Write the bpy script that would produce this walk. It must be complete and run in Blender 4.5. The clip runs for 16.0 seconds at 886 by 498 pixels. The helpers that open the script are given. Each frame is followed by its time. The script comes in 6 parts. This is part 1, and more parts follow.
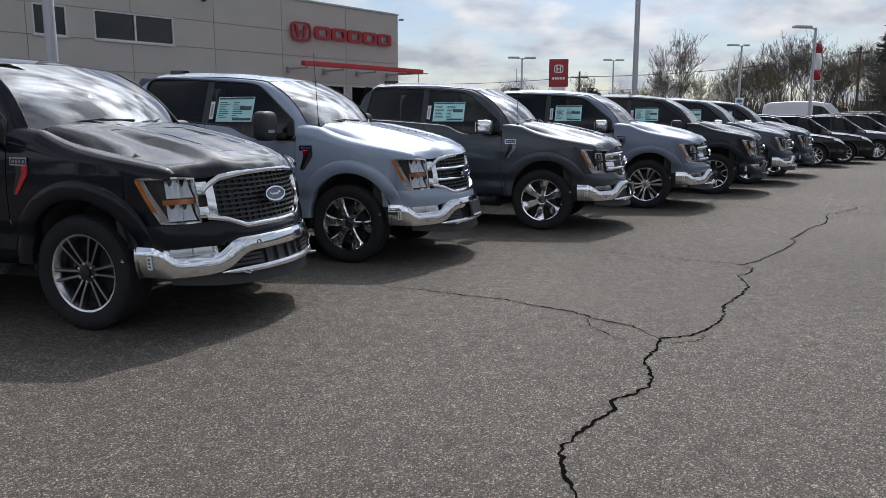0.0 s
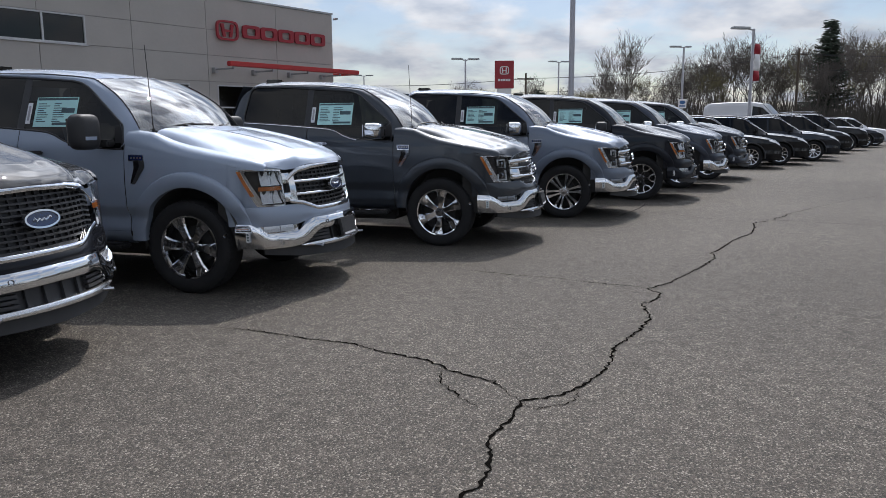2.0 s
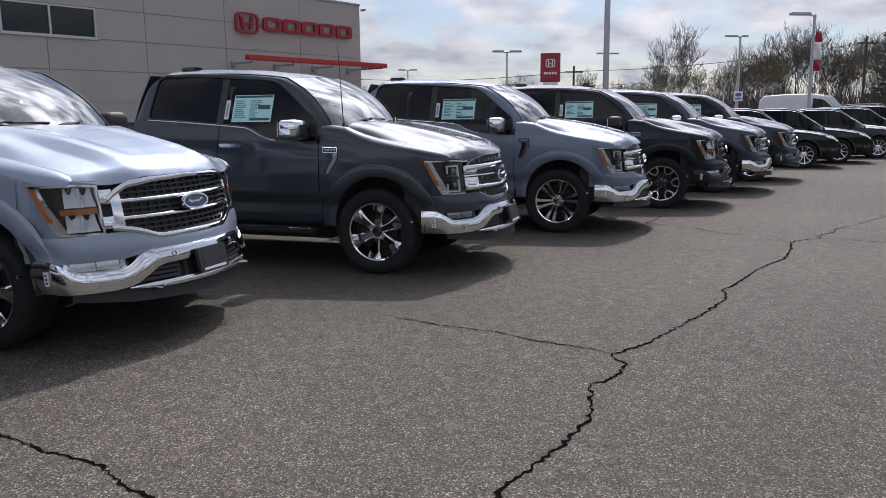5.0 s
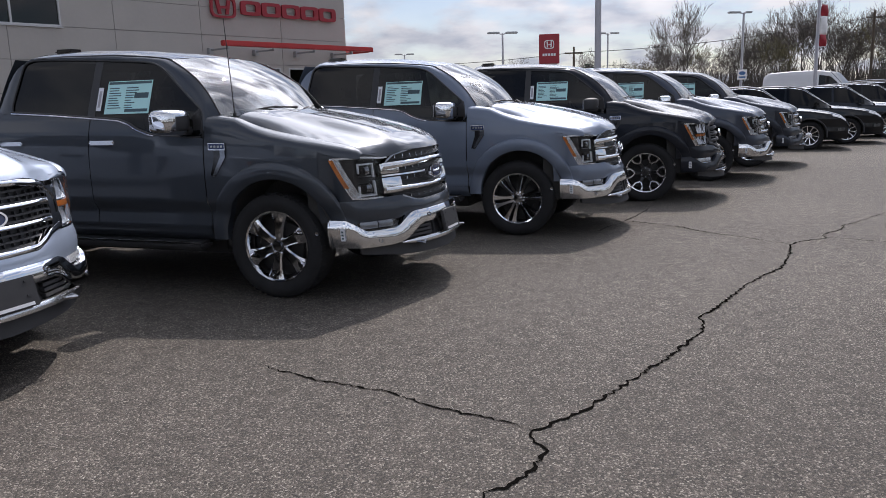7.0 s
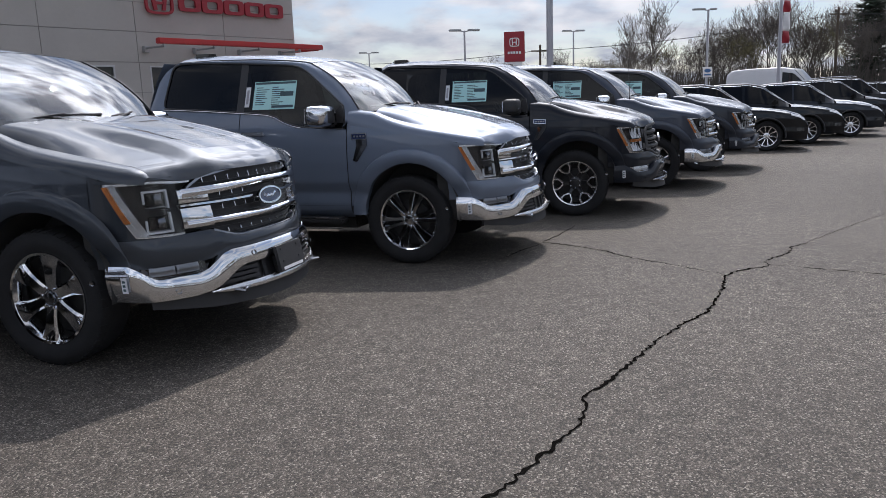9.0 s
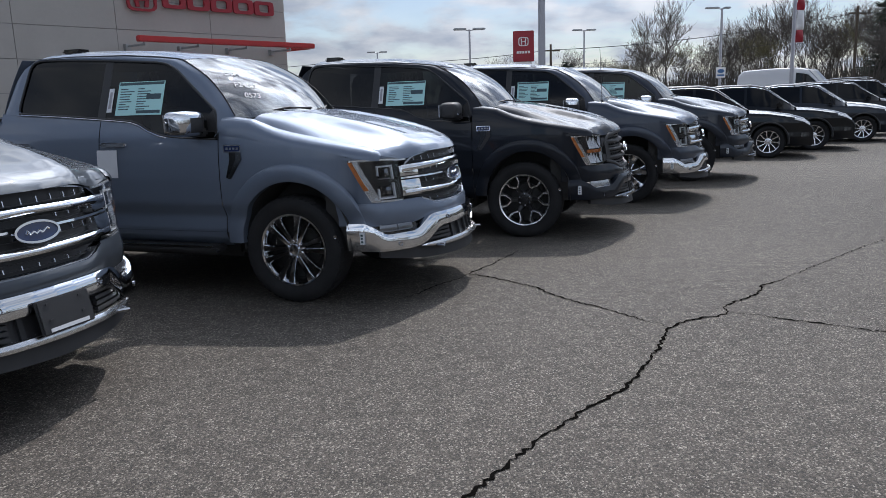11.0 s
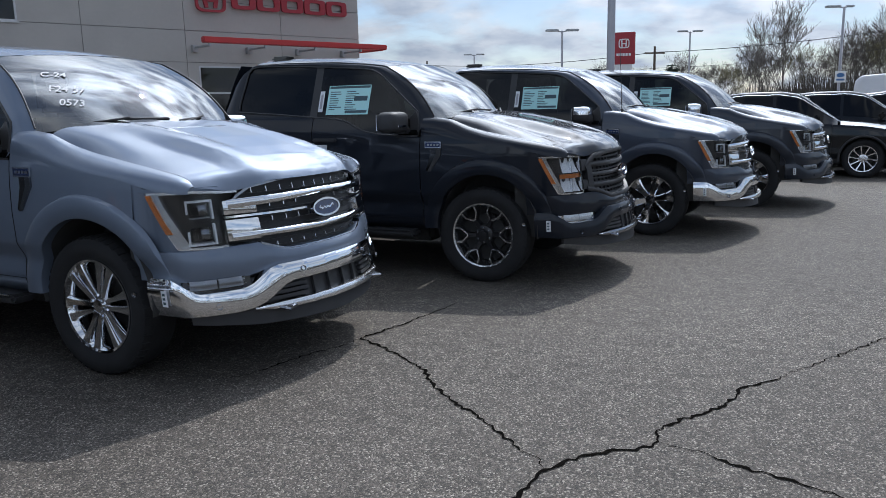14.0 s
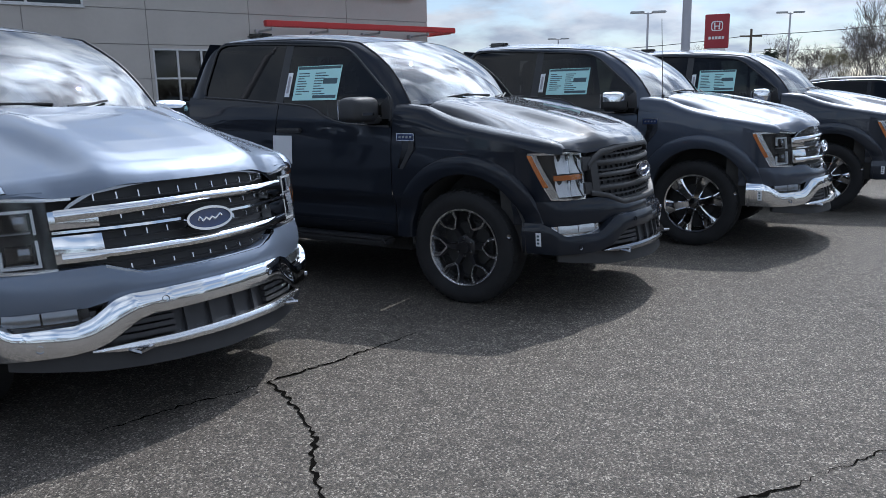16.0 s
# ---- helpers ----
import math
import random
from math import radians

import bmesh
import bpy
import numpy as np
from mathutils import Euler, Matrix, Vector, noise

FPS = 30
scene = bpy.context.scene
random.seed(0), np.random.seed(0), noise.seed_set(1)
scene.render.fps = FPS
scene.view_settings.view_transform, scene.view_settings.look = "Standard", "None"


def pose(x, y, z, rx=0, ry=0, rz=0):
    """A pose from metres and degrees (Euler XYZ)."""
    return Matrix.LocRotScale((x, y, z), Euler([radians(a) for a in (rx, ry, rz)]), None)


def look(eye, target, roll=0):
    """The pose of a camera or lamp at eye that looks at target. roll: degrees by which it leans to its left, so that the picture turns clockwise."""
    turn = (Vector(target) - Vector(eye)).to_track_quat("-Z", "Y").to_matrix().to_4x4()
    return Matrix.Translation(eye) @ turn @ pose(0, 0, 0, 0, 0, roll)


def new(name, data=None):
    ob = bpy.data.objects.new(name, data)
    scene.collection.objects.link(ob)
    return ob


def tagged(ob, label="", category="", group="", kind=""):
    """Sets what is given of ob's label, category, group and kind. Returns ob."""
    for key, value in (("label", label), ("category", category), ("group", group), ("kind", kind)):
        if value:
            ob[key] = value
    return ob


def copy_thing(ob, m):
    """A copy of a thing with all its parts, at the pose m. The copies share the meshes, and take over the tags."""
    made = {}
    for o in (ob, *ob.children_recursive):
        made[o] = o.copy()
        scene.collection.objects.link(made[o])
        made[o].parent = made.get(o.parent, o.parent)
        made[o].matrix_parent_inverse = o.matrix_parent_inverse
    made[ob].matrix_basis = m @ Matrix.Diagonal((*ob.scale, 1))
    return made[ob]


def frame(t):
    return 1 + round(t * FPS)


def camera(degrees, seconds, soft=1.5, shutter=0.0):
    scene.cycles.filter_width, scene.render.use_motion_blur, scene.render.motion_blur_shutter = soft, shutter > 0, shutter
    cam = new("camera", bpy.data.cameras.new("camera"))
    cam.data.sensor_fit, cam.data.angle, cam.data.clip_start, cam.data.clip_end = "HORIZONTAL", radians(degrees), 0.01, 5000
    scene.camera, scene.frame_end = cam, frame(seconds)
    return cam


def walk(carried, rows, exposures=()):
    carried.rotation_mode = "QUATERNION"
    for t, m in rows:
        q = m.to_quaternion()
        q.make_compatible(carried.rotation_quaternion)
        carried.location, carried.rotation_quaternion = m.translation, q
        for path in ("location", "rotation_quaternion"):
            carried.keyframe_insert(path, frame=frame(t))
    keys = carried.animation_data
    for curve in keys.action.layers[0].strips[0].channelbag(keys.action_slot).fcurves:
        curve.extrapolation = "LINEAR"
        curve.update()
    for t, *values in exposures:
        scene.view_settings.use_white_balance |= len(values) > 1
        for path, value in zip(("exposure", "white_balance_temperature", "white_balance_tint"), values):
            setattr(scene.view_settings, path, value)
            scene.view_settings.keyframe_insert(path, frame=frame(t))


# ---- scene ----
cam = camera(60.6, 16.0, soft=0.75)
METRES, EYE, TILT, LEAN, TURN = 12.1, 1.455, -0.35, 0.0, 0.0
ROWS = [
    (0.0, 0.0, 0.0, 0.0, -0.01, -9.24, 0.07),
    (0.5, 0.019, 0.0209, -0.0001, -2.45, -9.06, 0.02),
    (1.0, 0.0351, 0.0443, 0.0006, -3.8, -8.99, 0.25),
    (1.5, 0.0492, 0.0706, 0.0017, -3.92, -8.94, 0.49),
    (2.0, 0.0682, 0.0944, 0.0012, -3.49, -9.09, 0.36),
    (2.5, 0.0848, 0.1204, -0.0001, -3.18, -9.31, 0.31),
    (3.0, 0.1011, 0.1461, 0.0009, -2.24, -9.36, 0.52),
    (3.5, 0.1212, 0.1694, 0.0018, -1.53, -9.3, 0.41),
    (6.0, 0.1949, 0.308, 0.002, 1.39, -9.88, 1.08),
    (6.5, 0.2094, 0.3352, 0.0018, 1.29, -10.28, 1.34),
    (7.0, 0.2254, 0.3648, 0.0023, 0.87, -10.53, 1.7),
    (7.5, 0.2452, 0.3931, 0.0032, 0.28, -10.66, 1.86),
    (8.0, 0.2611, 0.4233, 0.0034, -0.42, -10.69, 1.79),
    (8.5, 0.2806, 0.4513, 0.0038, -0.69, -10.64, 1.95),
    (9.0, 0.298, 0.4775, 0.0042, -1.1, -10.69, 2.0),
    (11.5, 0.3979, 0.6073, 0.0057, 1.2, -10.63, 1.76),
    (12.0, 0.4177, 0.6326, 0.0055, 2.67, -10.54, 1.68),
    (12.5, 0.4404, 0.6549, 0.0061, 4.25, -10.29, 1.48),
    (13.0, 0.4592, 0.6766, 0.0059, 4.94, -10.02, 1.36),
    (13.5, 0.4778, 0.7011, 0.007, 6.67, -9.88, 1.42),
    (14.0, 0.496, 0.7248, 0.0079, 8.26, -10.25, 1.2),
    (14.5, 0.509, 0.7495, 0.0061, 8.99, -10.36, 1.0),
    (15.0, 0.5235, 0.7757, 0.0067, 11.39, -10.48, 0.92),
    (15.5, 0.5356, 0.8014, 0.0069, 13.99, -10.79, 1.05),
    (16.0, 0.5473, 0.8306, 0.0062, 14.83, -11.14, 1.03),
]
walk(cam, [(t, pose(0, 0, EYE, TILT, LEAN, TURN) @ pose(METRES * x, METRES * y, METRES * z, 90 + pitch, roll, yaw)) for t, x, y, z, yaw, pitch, roll in ROWS],
     exposures=[(0.0, -0.42, 6480, 13), (1.5, -0.38, 6420, 13), (2.5, -0.58, 6400, 14), (3.0, -0.66, 6400, 14), (3.5, -0.60, 6420, 15), (6.0, -0.36, 6500, 18), (7.0, -0.32, 6500, 18), (12.0, -0.40, 6050, 12), (16.0, -0.16, 5880, 11)])

# ---- world and sun ----
SUN_DIR = Vector((0.195, 0.81, 1.0)).normalized()
world = bpy.data.worlds.new("sky")
scene.world = world
world.use_nodes = True
wn, wl = world.node_tree.nodes, world.node_tree.links
wn.clear()
sky = wn.new("ShaderNodeTexSky")
sky.sky_type, sky.sun_disc = "NISHITA", False
sky.sun_elevation = math.asin(SUN_DIR.z)
sky.sun_rotation = math.atan2(SUN_DIR.x, SUN_DIR.y)
sky.dust_density, sky.ozone_density = 0.8, 3.0
coord = wn.new("ShaderNodeTexCoord")
sep = wn.new("ShaderNodeSeparateXYZ")
wl.new(coord.outputs["Generated"], sep.inputs[0])
lift = wn.new("ShaderNodeMath")
lift.operation, lift.inputs[1].default_value = "ADD", 0.30
wl.new(sep.outputs["Z"], lift.inputs[0])
lift2 = wn.new("ShaderNodeMath")
lift2.operation, lift2.inputs[1].default_value = "MAXIMUM", 0.05
wl.new(lift.outputs[0], lift2.inputs[0])
flat = []
for axis in ("X", "Y"):
    d = wn.new("ShaderNodeMath")
    d.operation = "DIVIDE"
    wl.new(sep.outputs[axis], d.inputs[0])
    wl.new(lift2.outputs[0], d.inputs[1])
    flat.append(d)
plane_co = wn.new("ShaderNodeCombineXYZ")
wl.new(flat[0].outputs[0], plane_co.inputs[0])
wl.new(flat[1].outputs[0], plane_co.inputs[1])
cl = wn.new("ShaderNodeTexNoise")
cl.inputs["Scale"].default_value, cl.inputs["Detail"].default_value, cl.inputs["Roughness"].default_value = 3.6, 6.0, 0.52
cl.inputs["Distortion"].default_value = 0.2
wl.new(plane_co.outputs[0], cl.inputs["Vector"])
ramp = wn.new("ShaderNodeValToRGB")
ramp.color_ramp.elements[0].position, ramp.color_ramp.elements[1].position = 0.40, 0.57
ramp.color_ramp.elements[0].color = (0.14, 0.14, 0.14, 1)
wl.new(cl.outputs["Fac"], ramp.inputs[0])
shade_n = wn.new("ShaderNodeTexNoise")
shade_n.inputs["Scale"].default_value, shade_n.inputs["Detail"].default_value = 5.5, 9.0
wl.new(plane_co.outputs[0], shade_n.inputs["Vector"])
shade = wn.new("ShaderNodeValToRGB")
shade.color_ramp.elements[0].position, shade.color_ramp.elements[1].position = 0.34, 0.66
shade.color_ramp.elements[0].color, shade.color_ramp.elements[1].color = (4.7, 5.3, 6.1, 1), (8.0, 8.3, 8.5, 1)
wl.new(shade_n.outputs["Fac"], shade.inputs[0])
aim = wn.new("ShaderNodeVectorMath")
aim.operation, aim.inputs[1].default_value = "DOT_PRODUCT", SUN_DIR
wl.new(coord.outputs["Generated"], aim.inputs[0])
pos_part = wn.new("ShaderNodeMath")
pos_part.operation, pos_part.inputs[1].default_value = "MAXIMUM", 0.0
wl.new(aim.outputs["Value"], pos_part.inputs[0])
glow = wn.new("ShaderNodeMath")
glow.operation, glow.inputs[1].default_value = "POWER", 9.0
wl.new(pos_part.outputs[0], glow.inputs[0])
gain = wn.new("ShaderNodeMath")
gain.operation, gain.inputs[1].default_value, gain.inputs[2].default_value = "MULTIPLY_ADD", 11.0, 0.85
wl.new(glow.outputs[0], gain.inputs[0])
away = wn.new("ShaderNodeMath")  # clouds opposite the sun are lit from the front
away.operation, away.inputs[1].default_value, away.inputs[2].default_value = "MULTIPLY_ADD", -0.72, 1.04
wl.new(aim.outputs["Value"], away.inputs[0])
wl.new(away.outputs[0], gain.inputs[2])
lit = wn.new("ShaderNodeMixRGB")
lit.blend_type, lit.inputs[0].default_value = "MULTIPLY", 1.0
wl.new(shade.outputs[0], lit.inputs[1])
wl.new(gain.outputs[0], lit.inputs[2])
mixc = wn.new("ShaderNodeMixRGB")
wl.new(ramp.outputs[0], mixc.inputs[0])
wl.new(sky.outputs[0], mixc.inputs[1])
wl.new(lit.outputs[0], mixc.inputs[2])
bg = wn.new("ShaderNodeBackground")
bg.inputs["Strength"].default_value = 0.128
wl.new(mixc.outputs[0], bg.inputs[0])
wo = wn.new("ShaderNodeOutputWorld")
wl.new(bg.outputs[0], wo.inputs[0])

sun = new("sun", bpy.data.lights.new("sun", "SUN"))
sun.data.energy, sun.data.angle, sun.data.color = 3.7, radians(0.55), (1.0, 0.95, 0.87)
sun.matrix_world = look(SUN_DIR * 60, (0, 0, 0))


# ---- materials ----
def tree_of(name):
    m = bpy.data.materials.new(name)
    m.use_nodes = True
    return m, m.node_tree.nodes, m.node_tree.links, m.node_tree.nodes["Principled BSDF"]


def mat(name, color, rough=0.5, metal=0.0, vary=0.12, scale=6.0, bump=0.0, bump_scale=60.0, coat=0.0, rvar=0.1, spec=0.5, emit=0.0, sheen_dirt=0.0):
    """A surface with colour and roughness varied at two scales and a fine relief."""
    m, n, l, p = tree_of(name)
    tc = n.new("ShaderNodeTexCoord")
    big, small = n.new("ShaderNodeTexNoise"), n.new("ShaderNodeTexNoise")
    big.inputs["Scale"].default_value, big.inputs["Detail"].default_value = scale, 4
    small.inputs["Scale"].default_value, small.inputs["Detail"].default_value = scale * 11, 3
    both = n.new("ShaderNodeMath")
    both.operation = "MULTIPLY_ADD"
    l.new(tc.outputs["Object"], big.inputs["Vector"])
    l.new(tc.outputs["Object"], small.inputs["Vector"])
    l.new(small.outputs["Fac"], both.inputs[0])
    both.inputs[1].default_value = 0.4
    l.new(big.outputs["Fac"], both.inputs[2])
    mr = n.new("ShaderNodeMapRange")
    mr.inputs["From Min"].default_value, mr.inputs["From Max"].default_value = 0.4, 1.0
    mr.inputs["To Min"].default_value, mr.inputs["To Max"].default_value = 1 - vary, 1 + vary
    l.new(both.outputs[0], mr.inputs[0])
    mul = n.new("ShaderNodeMixRGB")
    mul.blend_type, mul.inputs[0].default_value, mul.inputs[1].default_value = "MULTIPLY", 1.0, (*color, 1)
    l.new(mr.outputs[0], mul.inputs[2])
    l.new(mul.outputs[0], p.inputs["Base Color"])
    rr = n.new("ShaderNodeMapRange")
    rr.inputs["To Min"].default_value, rr.inputs["To Max"].default_value = max(0.02, rough * (1 - rvar)), min(1, rough * (1 + rvar))
    l.new(small.outputs["Fac"], rr.inputs[0])
    l.new(rr.outputs[0], p.inputs["Roughness"])
    p.inputs["Metallic"].default_value, p.inputs["Coat Weight"].default_value, p.inputs["Coat Roughness"].default_value = metal, coat, 0.03
    p.inputs["Specular IOR Level"].default_value = spec
    if bump:
        bn, bt = n.new("ShaderNodeBump"), n.new("ShaderNodeTexNoise")
        bt.inputs["Scale"].default_value, bt.inputs["Detail"].default_value = bump_scale, 4
        l.new(tc.outputs["Object"], bt.inputs["Vector"])
        bn.inputs["Strength"].default_value, bn.inputs["Distance"].default_value = bump, 0.01
        l.new(bt.outputs["Fac"], bn.inputs["Height"])
        l.new(bn.outputs[0], p.inputs["Normal"])
    if emit:
        p.inputs["Emission Color"].default_value, p.inputs["Emission Strength"].default_value = (*color, 1), emit
    return m


def car_paint(name, color, metal=0.6, rough=0.32, coat_ior=1.42):
    """Metallic lacquer: flakes under a clear coat with a little dust."""
    m = mat(name, color, rough, metal, 0.025, 0.8, coat=1.0, rvar=0.02, spec=0.5)
    m.node_tree.nodes["Principled BSDF"].inputs["Specular IOR Level"].default_value = 0.04
    m.node_tree.nodes["Principled BSDF"].inputs["Coat IOR"].default_value = coat_ior
    return m


def glass(name, tint, rough=0.02, ior=1.5):
    """Thin tinted pane: clear through, glossy by Fresnel."""
    m, n, l, p = tree_of(name)
    n.remove(p)
    tr, gl, mx, fr = n.new("ShaderNodeBsdfTransparent"), n.new("ShaderNodeBsdfGlossy"), n.new("ShaderNodeMixShader"), n.new("ShaderNodeLayerWeight")
    tr.inputs[0].default_value = (*tint, 1)
    gl.inputs["Roughness"].default_value = rough
    fr.inputs["Blend"].default_value = 0.5
    f0 = ((ior - 1) / (ior + 1)) ** 2
    steep, rise = n.new("ShaderNodeMath"), n.new("ShaderNodeMath")
    steep.operation, steep.inputs[1].default_value = "POWER", 5.0
    rise.operation, rise.inputs[1].default_value, rise.inputs[2].default_value = "MULTIPLY_ADD", 1 - f0, f0
    l.new(fr.outputs["Facing"], steep.inputs[0])
    l.new(steep.outputs[0], rise.inputs[0])
    l.new(rise.outputs[0], mx.inputs[0])
    l.new(tr.outputs[0], mx.inputs[1])
    l.new(gl.outputs[0], mx.inputs[2])
    l.new(mx.outputs[0], n["Material Output"].inputs[0])
    return m


def asphalt():
    """Old asphalt: worn stones in a grey-brown binder, blotches and stains."""
    m, n, l, p = tree_of("asphalt")
    tc = n.new("ShaderNodeTexCoord")
    st = n.new("ShaderNodeTexVoronoi")
    st.inputs["Scale"].default_value, st.inputs["Randomness"].default_value = 130, 1
    ed = n.new("ShaderNodeTexVoronoi")
    ed.feature, ed.inputs["Scale"].default_value = "DISTANCE_TO_EDGE", 130
    big, mid = n.new("ShaderNodeTexNoise"), n.new("ShaderNodeTexNoise")
    big.inputs["Scale"].default_value, big.inputs["Detail"].default_value = 0.22, 6
    mid.inputs["Scale"].default_value, mid.inputs["Detail"].default_value = 9, 8
    for k in (st, ed, big, mid):
        l.new(tc.outputs["Object"], k.inputs["Vector"])
    bw = n.new("ShaderNodeRGBToBW")
    l.new(st.outputs["Color"], bw.inputs[0])
    cr = n.new("ShaderNodeValToRGB")
    cr.color_ramp.interpolation = "LINEAR"
    e = cr.color_ramp.elements
    e[0].position, e[0].color = 0.18, (0.044, 0.040, 0.036, 1)
    e[1].position, e[1].color = 0.91, (0.33, 0.30, 0.255, 1)
    k = e.new(0.45)
    k.color = (0.082, 0.071, 0.060, 1)
    k = e.new(0.70)
    k.color = (0.128, 0.112, 0.094, 1)
    l.new(bw.outputs[0], cr.inputs[0])
    joint = n.new("ShaderNodeMapRange")
    joint.inputs["From Max"].default_value, joint.inputs["To Min"].default_value = 0.12, 0.45
    l.new(ed.outputs["Distance"], joint.inputs[0])
    m1 = n.new("ShaderNodeMixRGB")
    m1.blend_type, m1.inputs[0].default_value = "MULTIPLY", 1.0
    l.new(cr.outputs[0], m1.inputs[1])
    l.new(joint.outputs[0], m1.inputs[2])
    r2, r3 = n.new("ShaderNodeMapRange"), n.new("ShaderNodeMapRange")
    for r, lo, hi, a, b in ((r2, 0.35, 0.65, 0.86, 1.14), (r3, 0.3, 0.7, 0.78, 1.22)):
        r.inputs["From Min"].default_value, r.inputs["From Max"].default_value = lo, hi
        r.inputs["To Min"].default_value, r.inputs["To Max"].default_value = a, b
    l.new(big.outputs["Fac"], r2.inputs[0])
    l.new(mid.outputs["Fac"], r3.inputs[0])
    m2 = n.new("ShaderNodeMixRGB")
    m2.blend_type, m2.inputs[0].default_value = "MULTIPLY", 1.0
    l.new(m1.outputs[0], m2.inputs[1])
    l.new(r2.outputs[0], m2.inputs[2])
    m3 = n.new("ShaderNodeMixRGB")
    m3.blend_type, m3.inputs[0].default_value = "MULTIPLY", 1.0
    l.new(m2.outputs[0], m3.inputs[1])
    l.new(r3.outputs[0], m3.inputs[2])
    l.new(m3.outputs[0], p.inputs["Base Color"])
    p.inputs["Roughness"].default_value, p.inputs["Specular IOR Level"].default_value = 0.82, 0.3
    b = n.new("ShaderNodeBump")
    b.inputs["Strength"].default_value, b.inputs["Distance"].default_value = 0.8, 0.006
    l.new(ed.outputs["Distance"], b.inputs["Height"])
    l.new(b.outputs[0], p.inputs["Normal"])
    return m


ASPHALT = asphalt()
CRACK = mat("crack_tar", (0.006, 0.0055, 0.005), 1.0, vary=0.3, scale=30, bump=0.5, spec=0.0)
CONCRETE = mat("precast_panel", (0.44, 0.415, 0.39), 0.85, vary=0.07, scale=0.7, bump=0.12, bump_scale=90)
JOINT = mat("joint_seal", (0.30, 0.29, 0.28), 0.9, vary=0.1)
CAPMETAL = mat("cap_metal", (0.42, 0.43, 0.44), 0.45, 0.7)
ALU = mat("anodised_frame", (0.55, 0.55, 0.56), 0.4, 0.6, bump=0.02)
WINGLASS = glass("window_glass", (0.10, 0.12, 0.12), 0.01, 1.6)
BLIND = mat("blind", (0.55, 0.60, 0.58), 0.8)
ROOM = mat("dim_room", (0.09, 0.09, 0.09), 0.9, vary=0.4, scale=1.5)
SIGNRED = mat("sign_red", (0.32, 0.018, 0.030), 0.42, vary=0.08, scale=2)
CANRED = mat("canopy_red", (0.50, 0.035, 0.035), 0.4, vary=0.10, scale=1.5)
WHITE = mat("white_plastic", (0.78, 0.78, 0.78), 0.45, vary=0.04)
POLE = mat("pole_paint", (0.46, 0.46, 0.50), 0.5, 0.2, vary=0.08, scale=3)
DARKMETAL = mat("dark_metal", (0.06, 0.06, 0.065), 0.5, 0.5)
WOODPOLE = mat("pole_wood", (0.11, 0.085, 0.065), 0.85, vary=0.25, scale=8)
WIRE = mat("wire", (0.05, 0.05, 0.055), 0.6)
BARK = mat("bark", (0.125, 0.110, 0.100), 0.9, vary=0.3, scale=5)
TWIG = mat("twigs", (0.135, 0.118, 0.108), 0.9, vary=0.3, scale=0.6)
BUD = mat("budding_twigs", (0.165, 0.145, 0.085), 0.9, vary=0.3, scale=0.6)
SCRUB = mat("scrub", (0.086, 0.075, 0.067), 0.95, vary=0.35, scale=0.8)
NEEDLE = mat("needles", (0.040, 0.055, 0.036), 0.8, vary=0.35, scale=1.4)
GRASS = mat("dry_grass", (0.12, 0.13, 0.055), 0.95, vary=0.3, scale=0.5, bump=0.4)


# ---- mesh helpers ----
def part(name, bm, material, parent=None, label="", smooth=True):
    """Links a bmesh as one mesh object, under parent if given."""
    bmesh.ops.recalc_face_normals(bm, faces=bm.faces)
    me = bpy.data.meshes.new(name)
    bm.to_mesh(me)
    bm.free()
    if smooth:
        me.shade_smooth()
        me.set_sharp_from_angle(angle=radians(38))
    for mm in (material if isinstance(material, (list, tuple)) else [material]):
        me.materials.append(mm)
    ob = new(name, me)
    if parent:
        ob.parent = parent
    if label:
        ob["label"] = label
    return ob


def box(bm, x0, x1, y0, y1, z0, z1, bevel=0.0, m=None):
    vs = bmesh.ops.create_cube(bm, size=1)["verts"]
    t = Matrix.Translation(((x0 + x1) / 2, (y0 + y1) / 2, (z0 + z1) / 2)) @ Matrix.Diagonal((x1 - x0, y1 - y0, z1 - z0, 1))
    bmesh.ops.transform(bm, matrix=(m @ t) if m else t, verts=vs)
    if bevel:
        es = list({e for v in vs for e in v.link_edges})
        bmesh.ops.bevel(bm, geom=es, offset=bevel, segments=2, affect="EDGES")
    return bm


def grid(bm, fn, nu, nv, drop=None):
    """Sheet of fn(u, v), u and v from 0 to 1."""
    rows = [[bm.verts.new(fn(i / nu, j / nv)) for j in range(nv + 1)] for i in range(nu + 1)]
    for i in range(nu):
        for j in range(nv):
            q = (rows[i][j], rows[i + 1][j], rows[i + 1][j + 1], rows[i][j + 1])
            if not (drop and drop((i + 0.5) / nu, (j + 0.5) / nv)):
                bm.faces.new(q)
    return rows


def tube(bm, pts, radii, n=8, cap=True):
    """Round bar through pts."""
    pts = [Vector(p) for p in pts]
    if not isinstance(radii, (list, tuple)):
        radii = [radii] * len(pts)
    rings = []
    for i, p in enumerate(pts):
        d = (pts[min(i + 1, len(pts) - 1)] - pts[max(i - 1, 0)]).normalized()
        a = d.orthogonal().normalized() if not rings else (a - d * a.dot(d)).normalized()
        b = d.cross(a)
        rings.append([bm.verts.new(p + (a * math.cos(2 * math.pi * k / n) + b * math.sin(2 * math.pi * k / n)) * radii[i]) for k in range(n)])
    for r, s in zip(rings, rings[1:]):
        for k in range(n):
            bm.faces.new((r[k], r[(k + 1) % n], s[(k + 1) % n], s[k]))
    if cap:
        bm.faces.new(rings[0])
        bm.faces.new(rings[-1])
    return bm


